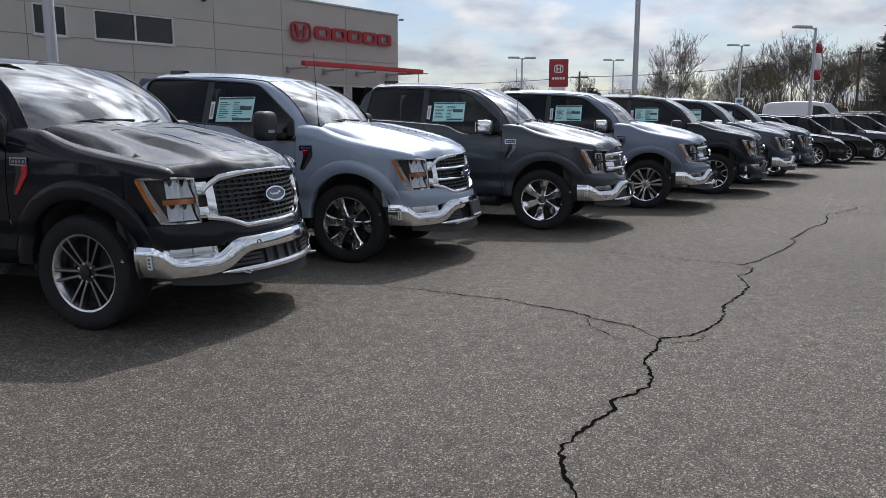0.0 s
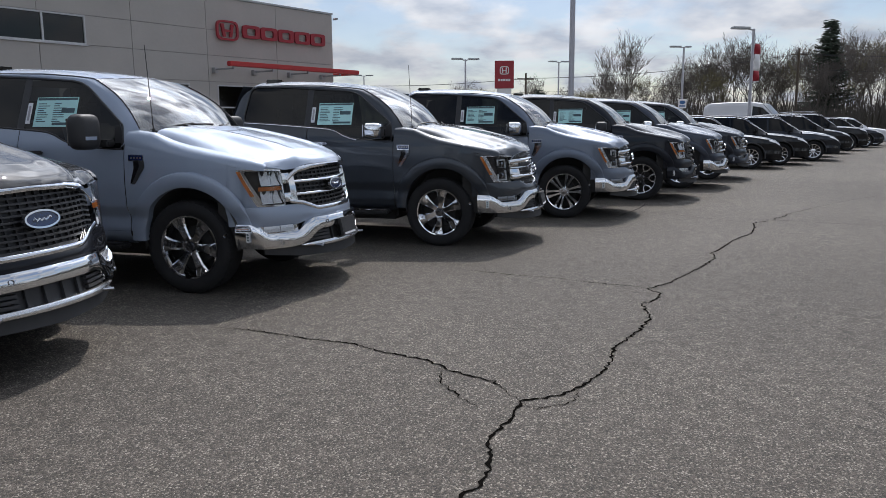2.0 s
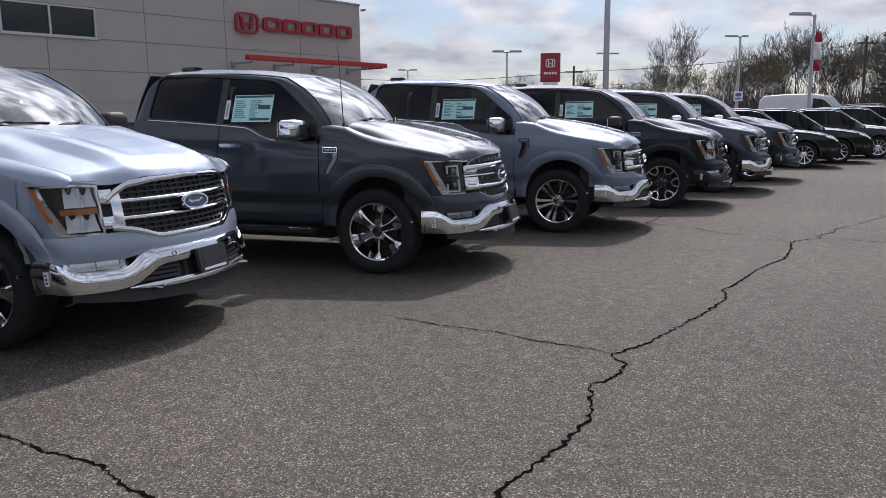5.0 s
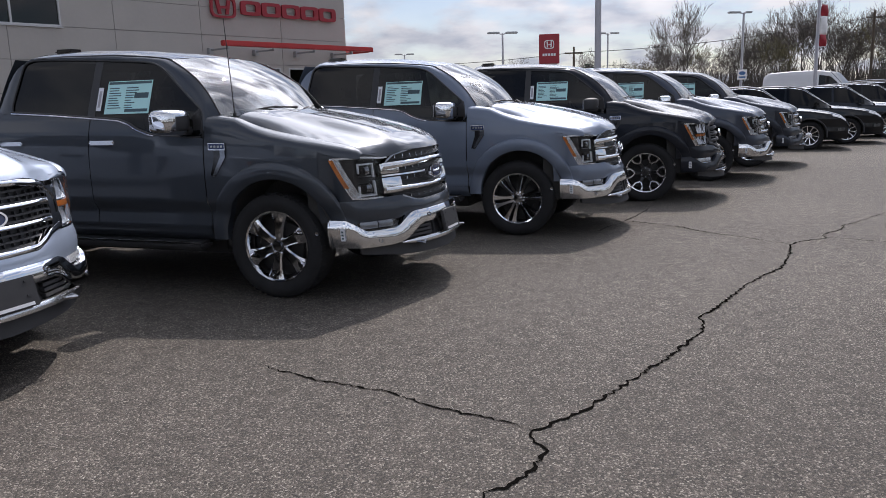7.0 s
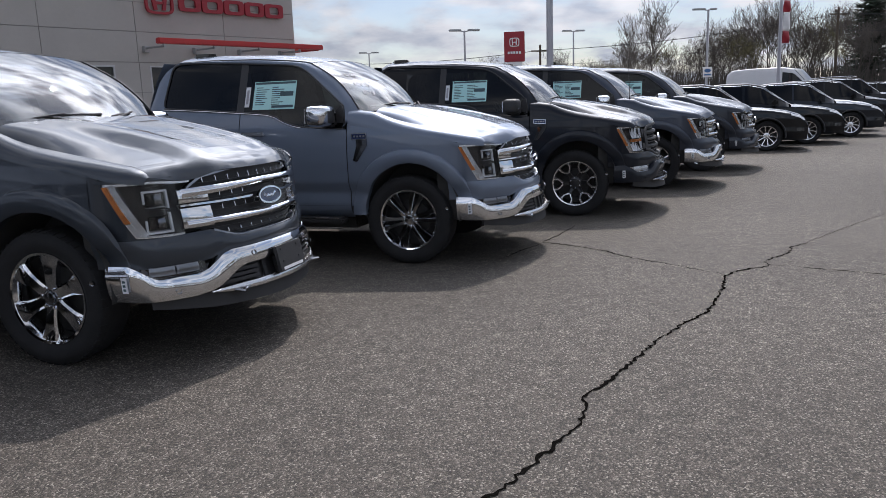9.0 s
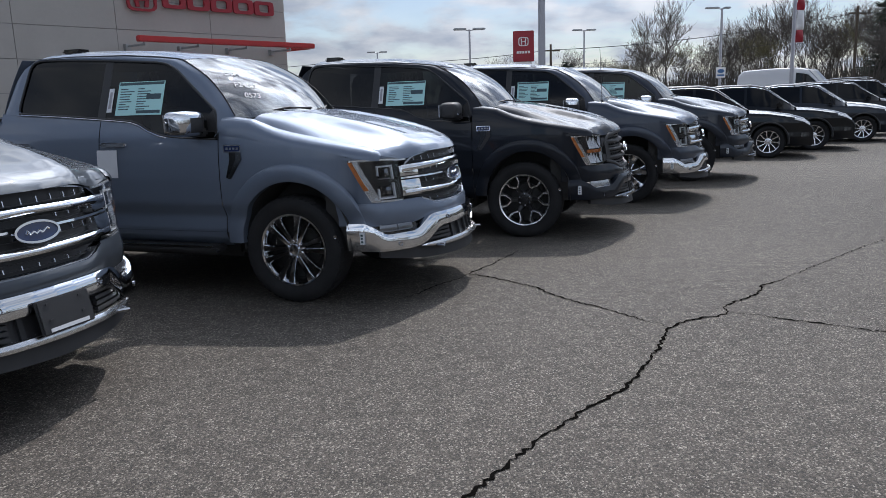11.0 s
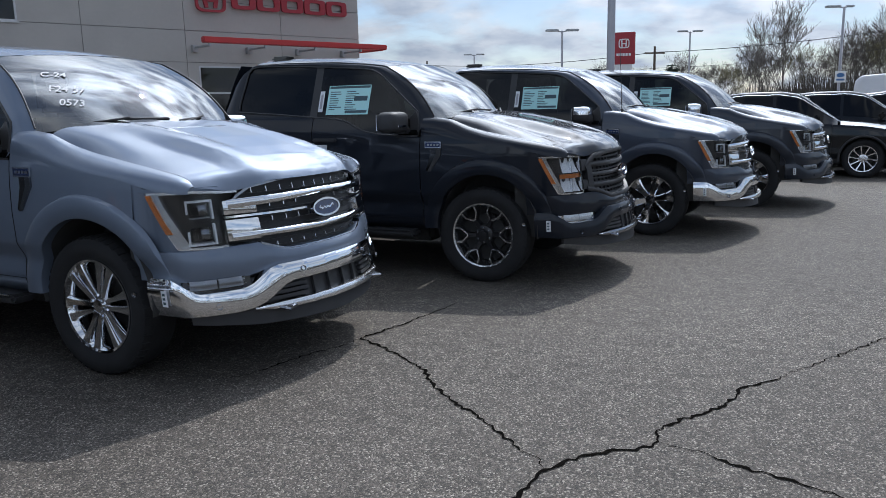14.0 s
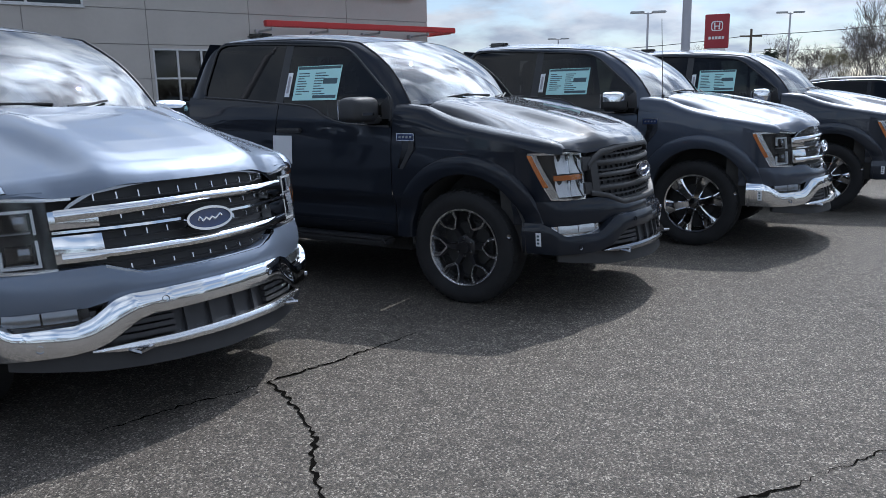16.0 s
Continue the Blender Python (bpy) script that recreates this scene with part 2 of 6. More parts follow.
def lathe(bm, profile, n=32, m=None, closed=False):
    """Turns (radius, height) round the local y axis."""
    m = m or Matrix()
    rings = [[bm.verts.new(m @ Vector((r * math.cos(2 * math.pi * k / n), h, r * math.sin(2 * math.pi * k / n)))) for k in range(n)] for r, h in profile]
    pairs = list(zip(rings, rings[1:])) + ([(rings[-1], rings[0])] if closed else [])
    for r, s in pairs:
        for k in range(n):
            bm.faces.new((r[k], r[(k + 1) % n], s[(k + 1) % n], s[k]))
    return bm


def slab(bm, poly, m, depth):
    """A flat outline (x, y) in the plane of m, thickened along its z."""
    lo = [bm.verts.new(m @ Vector((x, y, 0))) for x, y in poly]
    hi = [bm.verts.new(m @ Vector((x, y, depth))) for x, y in poly]
    bm.faces.new(lo[::-1])
    bm.faces.new(hi)
    for i in range(len(poly)):
        j = (i + 1) % len(poly)
        bm.faces.new((lo[i], lo[j], hi[j], hi[i]))
    return bm


def ring_slab(bm, outer, inner, m, depth):
    """A frame between two outlines with the same number of corners."""
    n = len(outer)
    f = [[bm.verts.new(m @ Vector((x, y, z))) for x, y in o] for z in (0, depth) for o in (outer, inner)]
    for i in range(n):
        j = (i + 1) % n
        for a, b in ((0, 1), (3, 2), (2, 0), (1, 3)):
            bm.faces.new((f[a][i], f[a][j], f[b][j], f[b][i]))
    return bm


def oval(rx, ry, n=28, power=2.0, cx=0, cy=0):
    out = []
    for k in range(n):
        c, s = math.cos(2 * math.pi * k / n), math.sin(2 * math.pi * k / n)
        out.append((cx + rx * math.copysign(abs(c) ** (2 / power), c), cy + ry * math.copysign(abs(s) ** (2 / power), s)))
    return out


def thing(name, m, label, category, group=""):
    e = new(name)
    e.matrix_world = m
    return tagged(e, label, category, group)


# ---- ground ----
bm = bmesh.new()
grid(bm, lambda u, v: (-700 + 1400 * u, -500 + 1600 * v, 0.0), 28, 32)
tagged(part("ground", bm, ASPHALT, smooth=False), "weathered grey asphalt parking lot with worn stones", "parking lot", kind="structure")


def crack(pts, width, seed, label):
    """A jagged open crack along a rough line, its torn edges slightly sunken."""
    rng = random.Random(seed)
    line = []
    for (x0, y0), (x1, y1) in zip(pts, pts[1:]):
        n = max(2, int(math.hypot(x1 - x0, y1 - y0) / 0.028))
        side = Vector((y0 - y1, x1 - x0)).normalized()
        bow = rng.uniform(-0.03, 0.03)
        for k in range(n):
            s = k / n
            off = bow * math.sin(math.pi * s) + rng.uniform(-0.015, 0.015)
            line.append(Vector((x0 + (x1 - x0) * s, y0 + (y1 - y0) * s)) + side * off)
    line.append(Vector(pts[-1]))
    bm = bmesh.new()
    prev = None
    for i, p in enumerate(line):
        d = (line[min(i + 1, len(line) - 1)] - line[max(i - 1, 0)]).normalized()
        s = Vector((-d.y, d.x))
        taper = min(1, (i + 1) / 12, (len(line) - i) / 12)
        w = width * taper * (0.35 + 1.15 * rng.random() ** 1.4) / 2
        row = [bm.verts.new((*(p - s * w), 0.004)), bm.verts.new((*p, 0.003)), bm.verts.new((*(p + s * w), 0.004))]
        if prev:
            bm.faces.new((prev[0], row[0], row[1], prev[1]))
            bm.faces.new((prev[1], row[1], row[2], prev[2]))
        prev = row
    tagged(part("crack", bm, CRACK, smooth=False), label, "crack", "asphalt cracks", "structure")


MAIN = [(0.42, 2.2), (0.52, 2.78), (0.53, 3.21), (0.82, 3.61), (0.88, 3.80), (1.15, 4.02), (1.22, 4.36), (1.37, 4.70), (1.46, 4.95),
        (1.73, 5.06), (2.11, 5.55), (2.26, 5.91), (2.70, 6.55), (2.80, 7.06), (2.95, 7.16), (3.08, 7.40), (3.04, 7.61), (3.39, 7.92),
        (3.80, 8.42), (4.28, 9.08), (4.33, 9.34), (4.74, 9.87), (5.45, 10.73), (5.97, 11.73), (6.27, 11.94), (6.47, 12.05),
        (6.54, 12.25), (6.82, 12.49), (6.97, 12.74), (7.30, 13.01)]
crack(MAIN, 0.018, 1, "long dark jagged open crack in the asphalt")
for i, (pts, w) in enumerate([
        ([(1.46, 4.95), (1.36, 5.27), (0.99, 5.70), (0.49, 6.11), (-0.02, 6.37), (-0.52, 6.59)], 0.016),
        ([(1.25, 4.85), (1.15, 5.01), (1.05, 5.32), (1.08, 5.57)], 0.012),
        ([(1.46, 4.95), (1.52, 4.83), (1.73, 4.92), (1.80, 5.14)], 0.012),
        ([(3.04, 7.61), (2.70, 7.83), (2.35, 8.11), (1.94, 8.30), (1.54, 8.59)], 0.016),
        ([(5.97, 11.73), (5.86, 11.91), (5.47, 12.47), (5.27, 12.87), (4.73, 13.48), (5.03, 13.98), (5.26, 14.44)], 0.018),
        ([(4.73, 13.48), (4.47, 13.10), (4.17, 12.66)], 0.014),
        ([(6.47, 12.05), (6.66, 11.96), (6.90, 11.77), (7.17, 11.55), (7.9, 11.2), (8.8, 10.9)], 0.018),
        ([(7.30, 13.01), (8.6, 14.2), (10.2, 15.4)], 0.010)]):
    crack(pts, w * 0.95, 10 + i, "thin dark branching crack in the asphalt")

# ---- building ----
CORNER = Vector((-2.4, 41.7, 0))
ALONG = radians(50.7)
BM = Matrix.Translation(CORNER) @ Matrix.Rotation(ALONG, 4, "Z")  # local x along the front, -y towards the lot
S0, TOP = -46.0, 6.97
WINDOWS = [(-16.51, -13.26, 4.45, 5.53, 2, 0), (-18.68, -17.5, 4.45, 5.53, 1, 1), (-11.25, -8.78, 0.7, 3.2, 3, 0),
           (-7.35, -3.95, 0.7, 3.2, 2, 0), (-3.5, -0.6, 0.7, 3.2, 2, 0)]


def cut_rects(rect, holes):
    out = [rect]
    for hx0, hx1, hz0, hz1 in holes:
        nxt = []
        for x0, x1, z0, z1 in out:
            if hx0 >= x1 or hx1 <= x0 or hz0 >= z1 or hz1 <= z0:
                nxt.append((x0, x1, z0, z1))
                continue
            a, b = max(x0, hx0), min(x1, hx1)
            for r in ((x0, a, z0, z1), (b, x1, z0, z1), (a, b, z0, max(z0, hz0)), (a, b, min(z1, hz1), z1)):
                if r[1] - r[0] > 0.005 and r[3] - r[2] > 0.005:
                    nxt.append(r)
        out = nxt
    return out


HOLES = [w[:4] for w in WINDOWS]


def holed_panel(x0, x1, z0, z1):
    """Facing panel, 34 mm thick, with the window openings cut through it: a mesh for each piece that is left."""
    hit = [q for q in HOLES if q[0] < x1 and q[1] > x0 and q[2] < z1 and q[3] > z0]
    xs = sorted({x0, x1, *(min(max(v, x0), x1) for q in hit for v in q[:2])})
    zs = sorted({z0, z1, *(min(max(v, z0), z1) for q in hit for v in q[2:4])})
    solid = {(i, j) for i in range(len(xs) - 1) for j in range(len(zs) - 1)
             if not any(q[0] < (xs[i] + xs[i + 1]) / 2 < q[1] and q[2] < (zs[j] + zs[j + 1]) / 2 < q[3] for q in hit)}
    meshes, left_over = [], set(solid)
    while left_over:
        stack, isle = [left_over.pop()], set()
        while stack:
            c = stack.pop()
            isle.add(c)
            for d in ((1, 0), (-1, 0), (0, 1), (0, -1)):
                e = (c[0] + d[0], c[1] + d[1])
                if e in left_over:
                    left_over.remove(e)
                    stack.append(e)
        bm, pts = bmesh.new(), {}

        def v(i, j, k):
            if (i, j, k) not in pts:
                pts[i, j, k] = bm.verts.new((xs[i], 0.034 * k, zs[j]))
            return pts[i, j, k]
        for i, j in sorted(isle):
            for k in (0, 1):
                bm.faces.new((v(i, j, k), v(i + 1, j, k), v(i + 1, j + 1, k), v(i, j + 1, k)))
            for di, dj, e in ((-1, 0, ((i, j), (i, j + 1))), (1, 0, ((i + 1, j), (i + 1, j + 1))), (0, -1, ((i, j), (i + 1, j))), (0, 1, ((i, j + 1), (i + 1, j + 1)))):
                if (i + di, j + dj) not in isle:
                    bm.faces.new((v(*e[0], 0), v(*e[1], 0), v(*e[1], 1), v(*e[0], 1)))
        meshes.append(bm)
    return meshes


building = thing("dealership_building", BM, "two-storey beige precast panel showroom with flat roof and red sign", "building")
bm = bmesh.new()
for r in cut_rects((S0, 0.0, 0.0, TOP - 0.02), HOLES):
    box(bm, r[0], r[1], 0.035, 0.30, r[2], r[3])
box(bm, -0.28, 0.0, 0.30, 30, 0, TOP - 0.02)
box(bm, S0, S0 + 0.3, 0.30, 30, 0, TOP - 0.02)
box(bm, S0, 0, 29.7, 30, 0, TOP - 0.02)
part("wall", bm, JOINT, building, smooth=False)
bm = bmesh.new()
box(bm, S0 + 0.3, -0.3, 0.3, 29.7, TOP - 0.5, TOP - 0.25)
part("roof", bm, JOINT, building, "flat grey roof", False)
bm = bmesh.new()
box(bm, S0 - 0.03, 0.05, -0.05, 0.33, TOP - 0.02, TOP + 0.07, 0.012)
box(bm, -0.33, 0.05, 0.33, 30.03, TOP - 0.02, TOP + 0.07, 0.012)
part("parapet_cap", bm, CAPMETAL, building, "grey sheet-metal coping")
bm = bmesh.new()
box(bm, S0 + 0.4, -0.35, 3.4, 3.5, 0.05, TOP - 0.6)
box(bm, S0 + 0.4, -0.35, 0.32, 3.4, 0.02, 0.05)
box(bm, S0 + 0.4, -0.35, 0.32, 3.4, 3.7, 3.8)
part("interior", bm, ROOM, building, "dim interior behind the windows", False)
VJ = [0.0, -3.79, -7.78, -11.36, -15.05, -18.9, -22.7, -26.5, -30.3, -34.1, -37.9, -41.9, -46.0]
ZJ = [0.0, 1.1, 2.2, 3.32, 4.45, 5.54, 6.95]
for x1, x0 in zip(VJ, VJ[1:]):
    for z0, z1 in zip(ZJ, ZJ[1:]):
        for bm in holed_panel(x0 + 0.011, x1 - 0.011, z0 + 0.011, z1 - 0.011):
            part("panel", bm, CONCRETE, building, smooth=False)
for k in range(8):
    for z0, z1 in zip(ZJ, ZJ[1:]):
        bm = bmesh.new()
        box(bm, 0.001, 0.034, 0.02 + k * 3.75, 3.74 + k * 3.75, z0 + 0.011, z1 - 0.011)
        part("panel", bm, CONCRETE, building, smooth=False)
for x0, x1, z0, z1, panes, blind in WINDOWS:
    win = new("window")
    win.parent = building
    bm = bmesh.new()
    f = 0.06
    for a, b, c, d in ((x0, x1, z0, z0 + f), (x0, x1, z1 - f, z1), (x0, x0 + f, z0 + f, z1 - f), (x1 - f, x1, z0 + f, z1 - f)):
        box(bm, a, b, -0.015, 0.10, c, d, 0.006)
    for k in range(1, panes):
        xm = x0 + (x1 - x0) * k / panes
        box(bm, xm - 0.035, xm + 0.035, -0.012, 0.098, z0 + f, z1 - f)
    if z0 < 1:
        box(bm, x0 + f, x1 - f, -0.01, 0.096, 2.18, 2.24)
    part("window_frame", bm, ALU, win, "aluminium frame")
    bm = bmesh.new()
    box(bm, x0 - 0.04, x1 + 0.04, -0.06, -0.002, z0 - 0.045, z0 - 0.004, 0.006)
    part("window_sill", bm, ALU, win)
    for k in range(panes):
        w = (x1 - x0) / panes
        bm = bmesh.new()
        box(bm, x0 + w * k + 0.04, x0 + w * (k + 1) - 0.04, 0.05, 0.06, z0 + 0.05, z1 - 0.05)
        ob = part("pane", bm, WINGLASS, win, smooth=False)
        ob.visible_shadow = False
    if blind:
        bm = bmesh.new()
        box(bm, x0 + 0.07, x1 - 0.07, 0.13, 0.14, z1 - 0.56, z1 - 0.06)
        part("blind", bm, BLIND, win, "pale green roller blind")
# red sign: emblem frame and blocks the size of its letters
sign = thing("wall_sign", BM @ Matrix.Translation((0, -0.09, 0)) @ Matrix.Rotation(radians(90), 4, "X"), "dark red channel letters with a framed emblem on the beige wall", "sign")
ring_slab(b := bmesh.new(), oval(0.60, 0.43, 28, 4.2, -6.76, 5.56), oval(0.50, 0.34, 28, 4.2, -6.76, 5.56), Matrix(), 0.09)
for sx in (-1, 1):
    slab(b, [(-6.76 + sx * 0.36, 5.84), (-6.76 + sx * 0.20, 5.84), (-6.76 + sx * 0.10, 5.28), (-6.76 + sx * 0.24, 5.28)][::sx], Matrix(), 0.08)
slab(b, [(-6.95, 5.50), (-6.57, 5.50), (-6.57, 5.60), (-6.95, 5.60)], Matrix(), 0.08)
part("emblem", b, SIGNRED, sign)
for k in range(5):
    cx = -5.42 + k * 1.06
    b = bmesh.new()
    ring_slab(b, oval(0.50, 0.29, 28, 6.0, cx, 5.60), oval(0.26, 0.16, 28, 5.0, cx, 5.60), Matrix(), 0.09)
    part("letter_block", b, SIGNRED, sign)
# canopy bars on brackets
canopy = thing("entrance_canopy", BM, "long bright red metal canopy beam on grey brackets", "canopy")
bm = bmesh.new()
box(bm, -7.76, 0.42, -1.46, -1.22, 3.92, 4.13, 0.03)
box(bm, 0.20, 0.42, -1.2, 6.0, 3.90, 4.08, 0.03)
part("beam", bm, CANRED, canopy)
for sx in (-7.5, -5.3, -3.1, -0.9):
    bm = bmesh.new()
    box(bm, sx - 0.10, sx + 0.10, -0.20, -0.002, 3.68, 3.92, 0.01)
    box(bm, sx - 0.035, sx + 0.035, -1.40, -0.20, 3.80, 3.87, 0.005)
    box(bm, sx - 0.03, sx + 0.03, -1.38, -1.30, 3.87, 3.93)
    part("bracket", bm, CAPMETAL, canopy, "grey steel bracket")
for px, pz in ((-11.9 + 0.0, 6.35), (0.12, 6.75)):
    cam_box = thing("security_camera", BM @ Matrix.Translation((px, -0.02, pz)), "small grey camera on the building wall", "camera")
    bm = bmesh.new()
    box(bm, -0.05, 0.05, -0.02, 0.015, -0.05, 0.05, 0.01)
    tube(bm, [(0, 0, 0), (0.02, -0.12, -0.02)], 0.02)
    part("mount", bm, CAPMETAL, cam_box)
    bm = bmesh.new()
    lathe(bm, [(0.0, -0.28), (0.055, -0.28), (0.06, -0.10), (0.04, -0.07), (0.0, -0.07)], 14)
    part("housing", bm, DARKMETAL if px < -1 else CAPMETAL, cam_box)


# ---- poles, lamps, sign tower, wires ----
def lamp_post(x, y, h, r, heads, turn, label, banner=None, placard=None):
    e = thing("street_lamp", pose(x, y, 0, 0, 0, turn), label, "lamp post", "lot lamps")
    bm = bmesh.new()
    tube(bm, [(0, 0, 0.0), (0, 0, h)], [r, r * 0.72], 14)
    lathe(bm, [(0, 0.0), (r * 2.0, 0.0), (r * 2.0, 0.02), (r * 1.2, 0.05), (r * 1.2, 0.3)], 14, Matrix.Rotation(radians(90), 4, "X") @ Matrix.Diagonal((1, 1, 1, 1)))
    part("pole", bm, POLE, e)
    for hx in heads:
        bm = bmesh.new()
        tube(bm, [(0, 0, h - 0.08), (hx * 0.35, 0, h)], 0.045, 8)
        part("arm", bm, POLE, e)
        bm = bmesh.new()
        box(bm, min(hx * 0.25, hx * 1.15), max(hx * 0.25, hx * 1.15), -0.22, 0.22, h - 0.04, h + 0.10, 0.04)
        part("lamp_head", bm, CAPMETAL, e, "flat grey lamp head")
    if banner:
        z0, z1, w = banner
        for i, c in enumerate((SIGNRED, WHITE, SIGNRED)):
            za, zb = z1 - (z1 - z0) * (0, 0.27, 0.72)[i], z1 - (z1 - z0) * (0.27, 0.72, 1.0)[i]
            bm = bmesh.new()
            grid(bm, lambda u, v: (0.12 + w * u, 0.05 * math.sin(3 * u + 5 * v), zb + (za - zb) * v), 8, 6)
            q = part("banner_panel", bm, c, e, "red and white fabric banner")
            mod = q.modifiers.new("thick", "SOLIDIFY")
            mod.thickness = 0.006
        bm = bmesh.new()
        for z in (z0 - 0.02, z1 + 0.02):
            tube(bm, [(0, 0, z), (0.15 + w, 0, z)], 0.015, 6)
        part("banner_rod", bm, POLE, e)
    if placard:
        bm = bmesh.new()
        box(bm, -0.42, 0.42, -0.16, -0.13, placard - 0.42, placard + 0.42, 0.01)
        part("placard", bm, WHITE, e, "white square placard")
        bm = bmesh.new()
        slab(bm, oval(0.3, 0.16, 20, 2, 0, placard + 0.12), Matrix.Translation((0, -0.163, 0)) @ Matrix.Rotation(radians(90), 4, "X"), 0.006)
        box(bm, -0.3, 0.3, -0.17, -0.163, placard - 0.28, placard - 0.15)
        part("placard_mark", bm, BLUEMARK, e)
    return e


BLUEMARK = mat("blue_print", (0.06, 0.16, 0.36), 0.5)
lamp_post(7.48, 30.2, 11.5, 0.115, (1,), 60, "tall pale grey steel lamp post behind the trucks")
LP = (-6.27, 12.52)
lamp_post(LP[0], LP[1], 9.5, 0.095, (1,), 60, "pale grey steel lamp post beside the showroom")
lamp_post(6.47, 63.6, 6.5, 0.09, (1, -1), 10, "twin-headed lamp post at the far lot edge")
lamp_post(18.2, 83.0, 7.8, 0.10, (1, -1), 10, "twin-headed lamp post at the far lot edge")
lamp_post(22.65, 47.6, 7.0, 0.11, (-1.3,), 10, "white lamp post with a red and white banner", banner=(3.9, 6.1, 0.42))
lamp_post(27.3, 71.3, 8.2, 0.12, (-1.2, 0.6), 8, "white lamp post carrying a square placard", placard=3.1)
lamp_post(-3.0, 96.0, 7.2, 0.09, (1, -1), 10, "small distant twin-headed lamp post")

tower = thing("sign_tower", pose(12.25, 82.2, 0, 0, 0, -6), "red square dealer sign on a pale base", "sign")
bm = bmesh.new()
box(bm, -0.75, 0.75, -0.25, 0.25, 0, 5.0, 0.03)
part("base", bm, WHITE, tower, "pale base column")
bm = bmesh.new()
box(bm, -1.0, 1.0, -0.32, 0.32, 5.0, 7.85, 0.05)
part("sign_box", bm, SIGNRED, tower)
TM = Matrix.Translation((0, -0.33, 0)) @ Matrix.Rotation(radians(90), 4, "X")
bm = bmesh.new()
ring_slab(bm, oval(0.48, 0.42, 24, 4, 0, 6.85), oval(0.40, 0.34, 24, 4, 0, 6.85), TM, 0.02)
for sx in (-1, 1):
    slab(bm, [(sx * 0.26, 7.14), (sx * 0.15, 7.14), (sx * 0.12, 6.56), (sx * 0.23, 6.56)][::sx], TM, 0.02)
slab(bm, [(-0.14, 6.80), (0.14, 6.80), (0.14, 6.88), (-0.14, 6.88)], TM, 0.02)
part("emblem", bm, WHITE, tower, "white emblem")
for k in range(5):
    bm = bmesh.new()
    slab(bm, [(-0.66 + k * 0.27, 5.75), (-0.46 + k * 0.27, 5.75), (-0.46 + k * 0.27, 5.98), (-0.66 + k * 0.27, 5.98)], TM, 0.02)
    part("letter_block", bm, WHITE, tower)

UP = [(-12.0, 118.0, 8.0), (16.2, 92.0, 7.2), (45.0, 84.0, 9.3), (75.0, 76.0, 9.3), (-45, 140, 9.0)]
for x, y, h in UP:
    e = thing("utility_pole", pose(x, y, 0, 0, 0, 20), "weathered brown wooden utility pole with a crossarm", "utility pole", "utility poles")
    bm = bmesh.new()
    tube(bm, [(0, 0, 0), (0, 0, h)], [0.17, 0.11], 10)
    part("pole", bm, WOODPOLE, e)
    bm = bmesh.new()
    box(bm, -1.1, 1.1, -0.06, 0.06, h - 0.75, h - 0.6)
    part("crossarm", bm, WOODPOLE, e)
order = [4, 0, 1, 2, 3]
for side, drop in ((-1.0, 0.6), (1.0, 0.6), (0.0, 2.2)):
    for a, b in zip(order, order[1:]):
        (x0, y0, h0), (x1, y1, h1) = UP[a], UP[b]
        bm = bmesh.new()
        tube(bm, [(x0 + (x1 - x0) * k / 12, y0 + side * 0.3 + (y1 - y0) * k / 12, h0 - drop + (h1 - h0) * k / 12 - 0.6 * (1 - (k / 6 - 1) ** 2)) for k in range(13)], 0.022, 4, False)
        tagged(part("overhead_wire", bm, WIRE), "thin black overhead wire between utility poles", "wire", "overhead wires")


# ---- trees ----
def bare_tree(seed, h, spread, twig_mat, label):
    """Leafless tree: tapering trunk and limbs, and a crown of fine twigs."""
    rng = random.Random(seed)
    e = thing("tree", Matrix(), label, "tree", "bare trees behind the lot")
    limbs, twigs = [], []

    def grow(p, d, length, r, level):
        steps = 4 if level < 2 else 3
        q = p
        nodes = [(q, r)]
        for k in range(steps):
            d = (d + Vector((rng.gauss(0, 0.13), rng.gauss(0, 0.13), rng.gauss(0.05, 0.07)))).normalized()
            q = q + d * length / steps
            nodes.append((q, r * (1 - 0.55 * (k + 1) / steps)))
        (limbs if level < 3 else twigs).append(nodes)
        if level >= 5:
            return
        for k in range((7, 5, 4, 4, 3)[level]):
            s = rng.uniform(0.35 if level else 0.28, 1.0)
            i = min(int(s * steps), steps - 1)
            base = nodes[i][0].lerp(nodes[i + 1][0], s * steps - i)
            side = Vector((rng.gauss(0, 1), rng.gauss(0, 1), rng.uniform(0.0, 1.0))).normalized()
            nd = (d * rng.uniform(0.45, 0.9) + side * spread).normalized()
            grow(base, nd, length * rng.uniform(0.50, 0.76), max(nodes[i][1] * 0.55, 0.017), level + 1)

    grow(Vector((0, 0, -0.1)), Vector((rng.gauss(0, 0.04), rng.gauss(0, 0.04), 1)), h * 0.55, h * 0.014, 0)
    for name, sets, mm in (("trunk", limbs, BARK), ("crown", twigs, twig_mat)):
        verts, faces = [], []
        for nodes in sets:
            n = 6 if name == "trunk" else 3
            for i, (p, r) in enumerate(nodes):
                for k in range(n):
                    a = 2 * math.pi * k / n
                    verts.append((p.x + r * math.cos(a), p.y + r * math.sin(a), p.z + (0 if name == "trunk" else r * 0.6 * math.sin(a + 1))))
                if i:
                    b = len(verts) - 2 * n
                    faces += [(b + k, b + (k + 1) % n, b + n + (k + 1) % n, b + n + k) for k in range(n)]
        me = bpy.data.meshes.new(name)
        me.from_pydata(verts, [], faces)
        me.materials.append(mm)
        o = new(name, me)
        o.parent = e
    return e


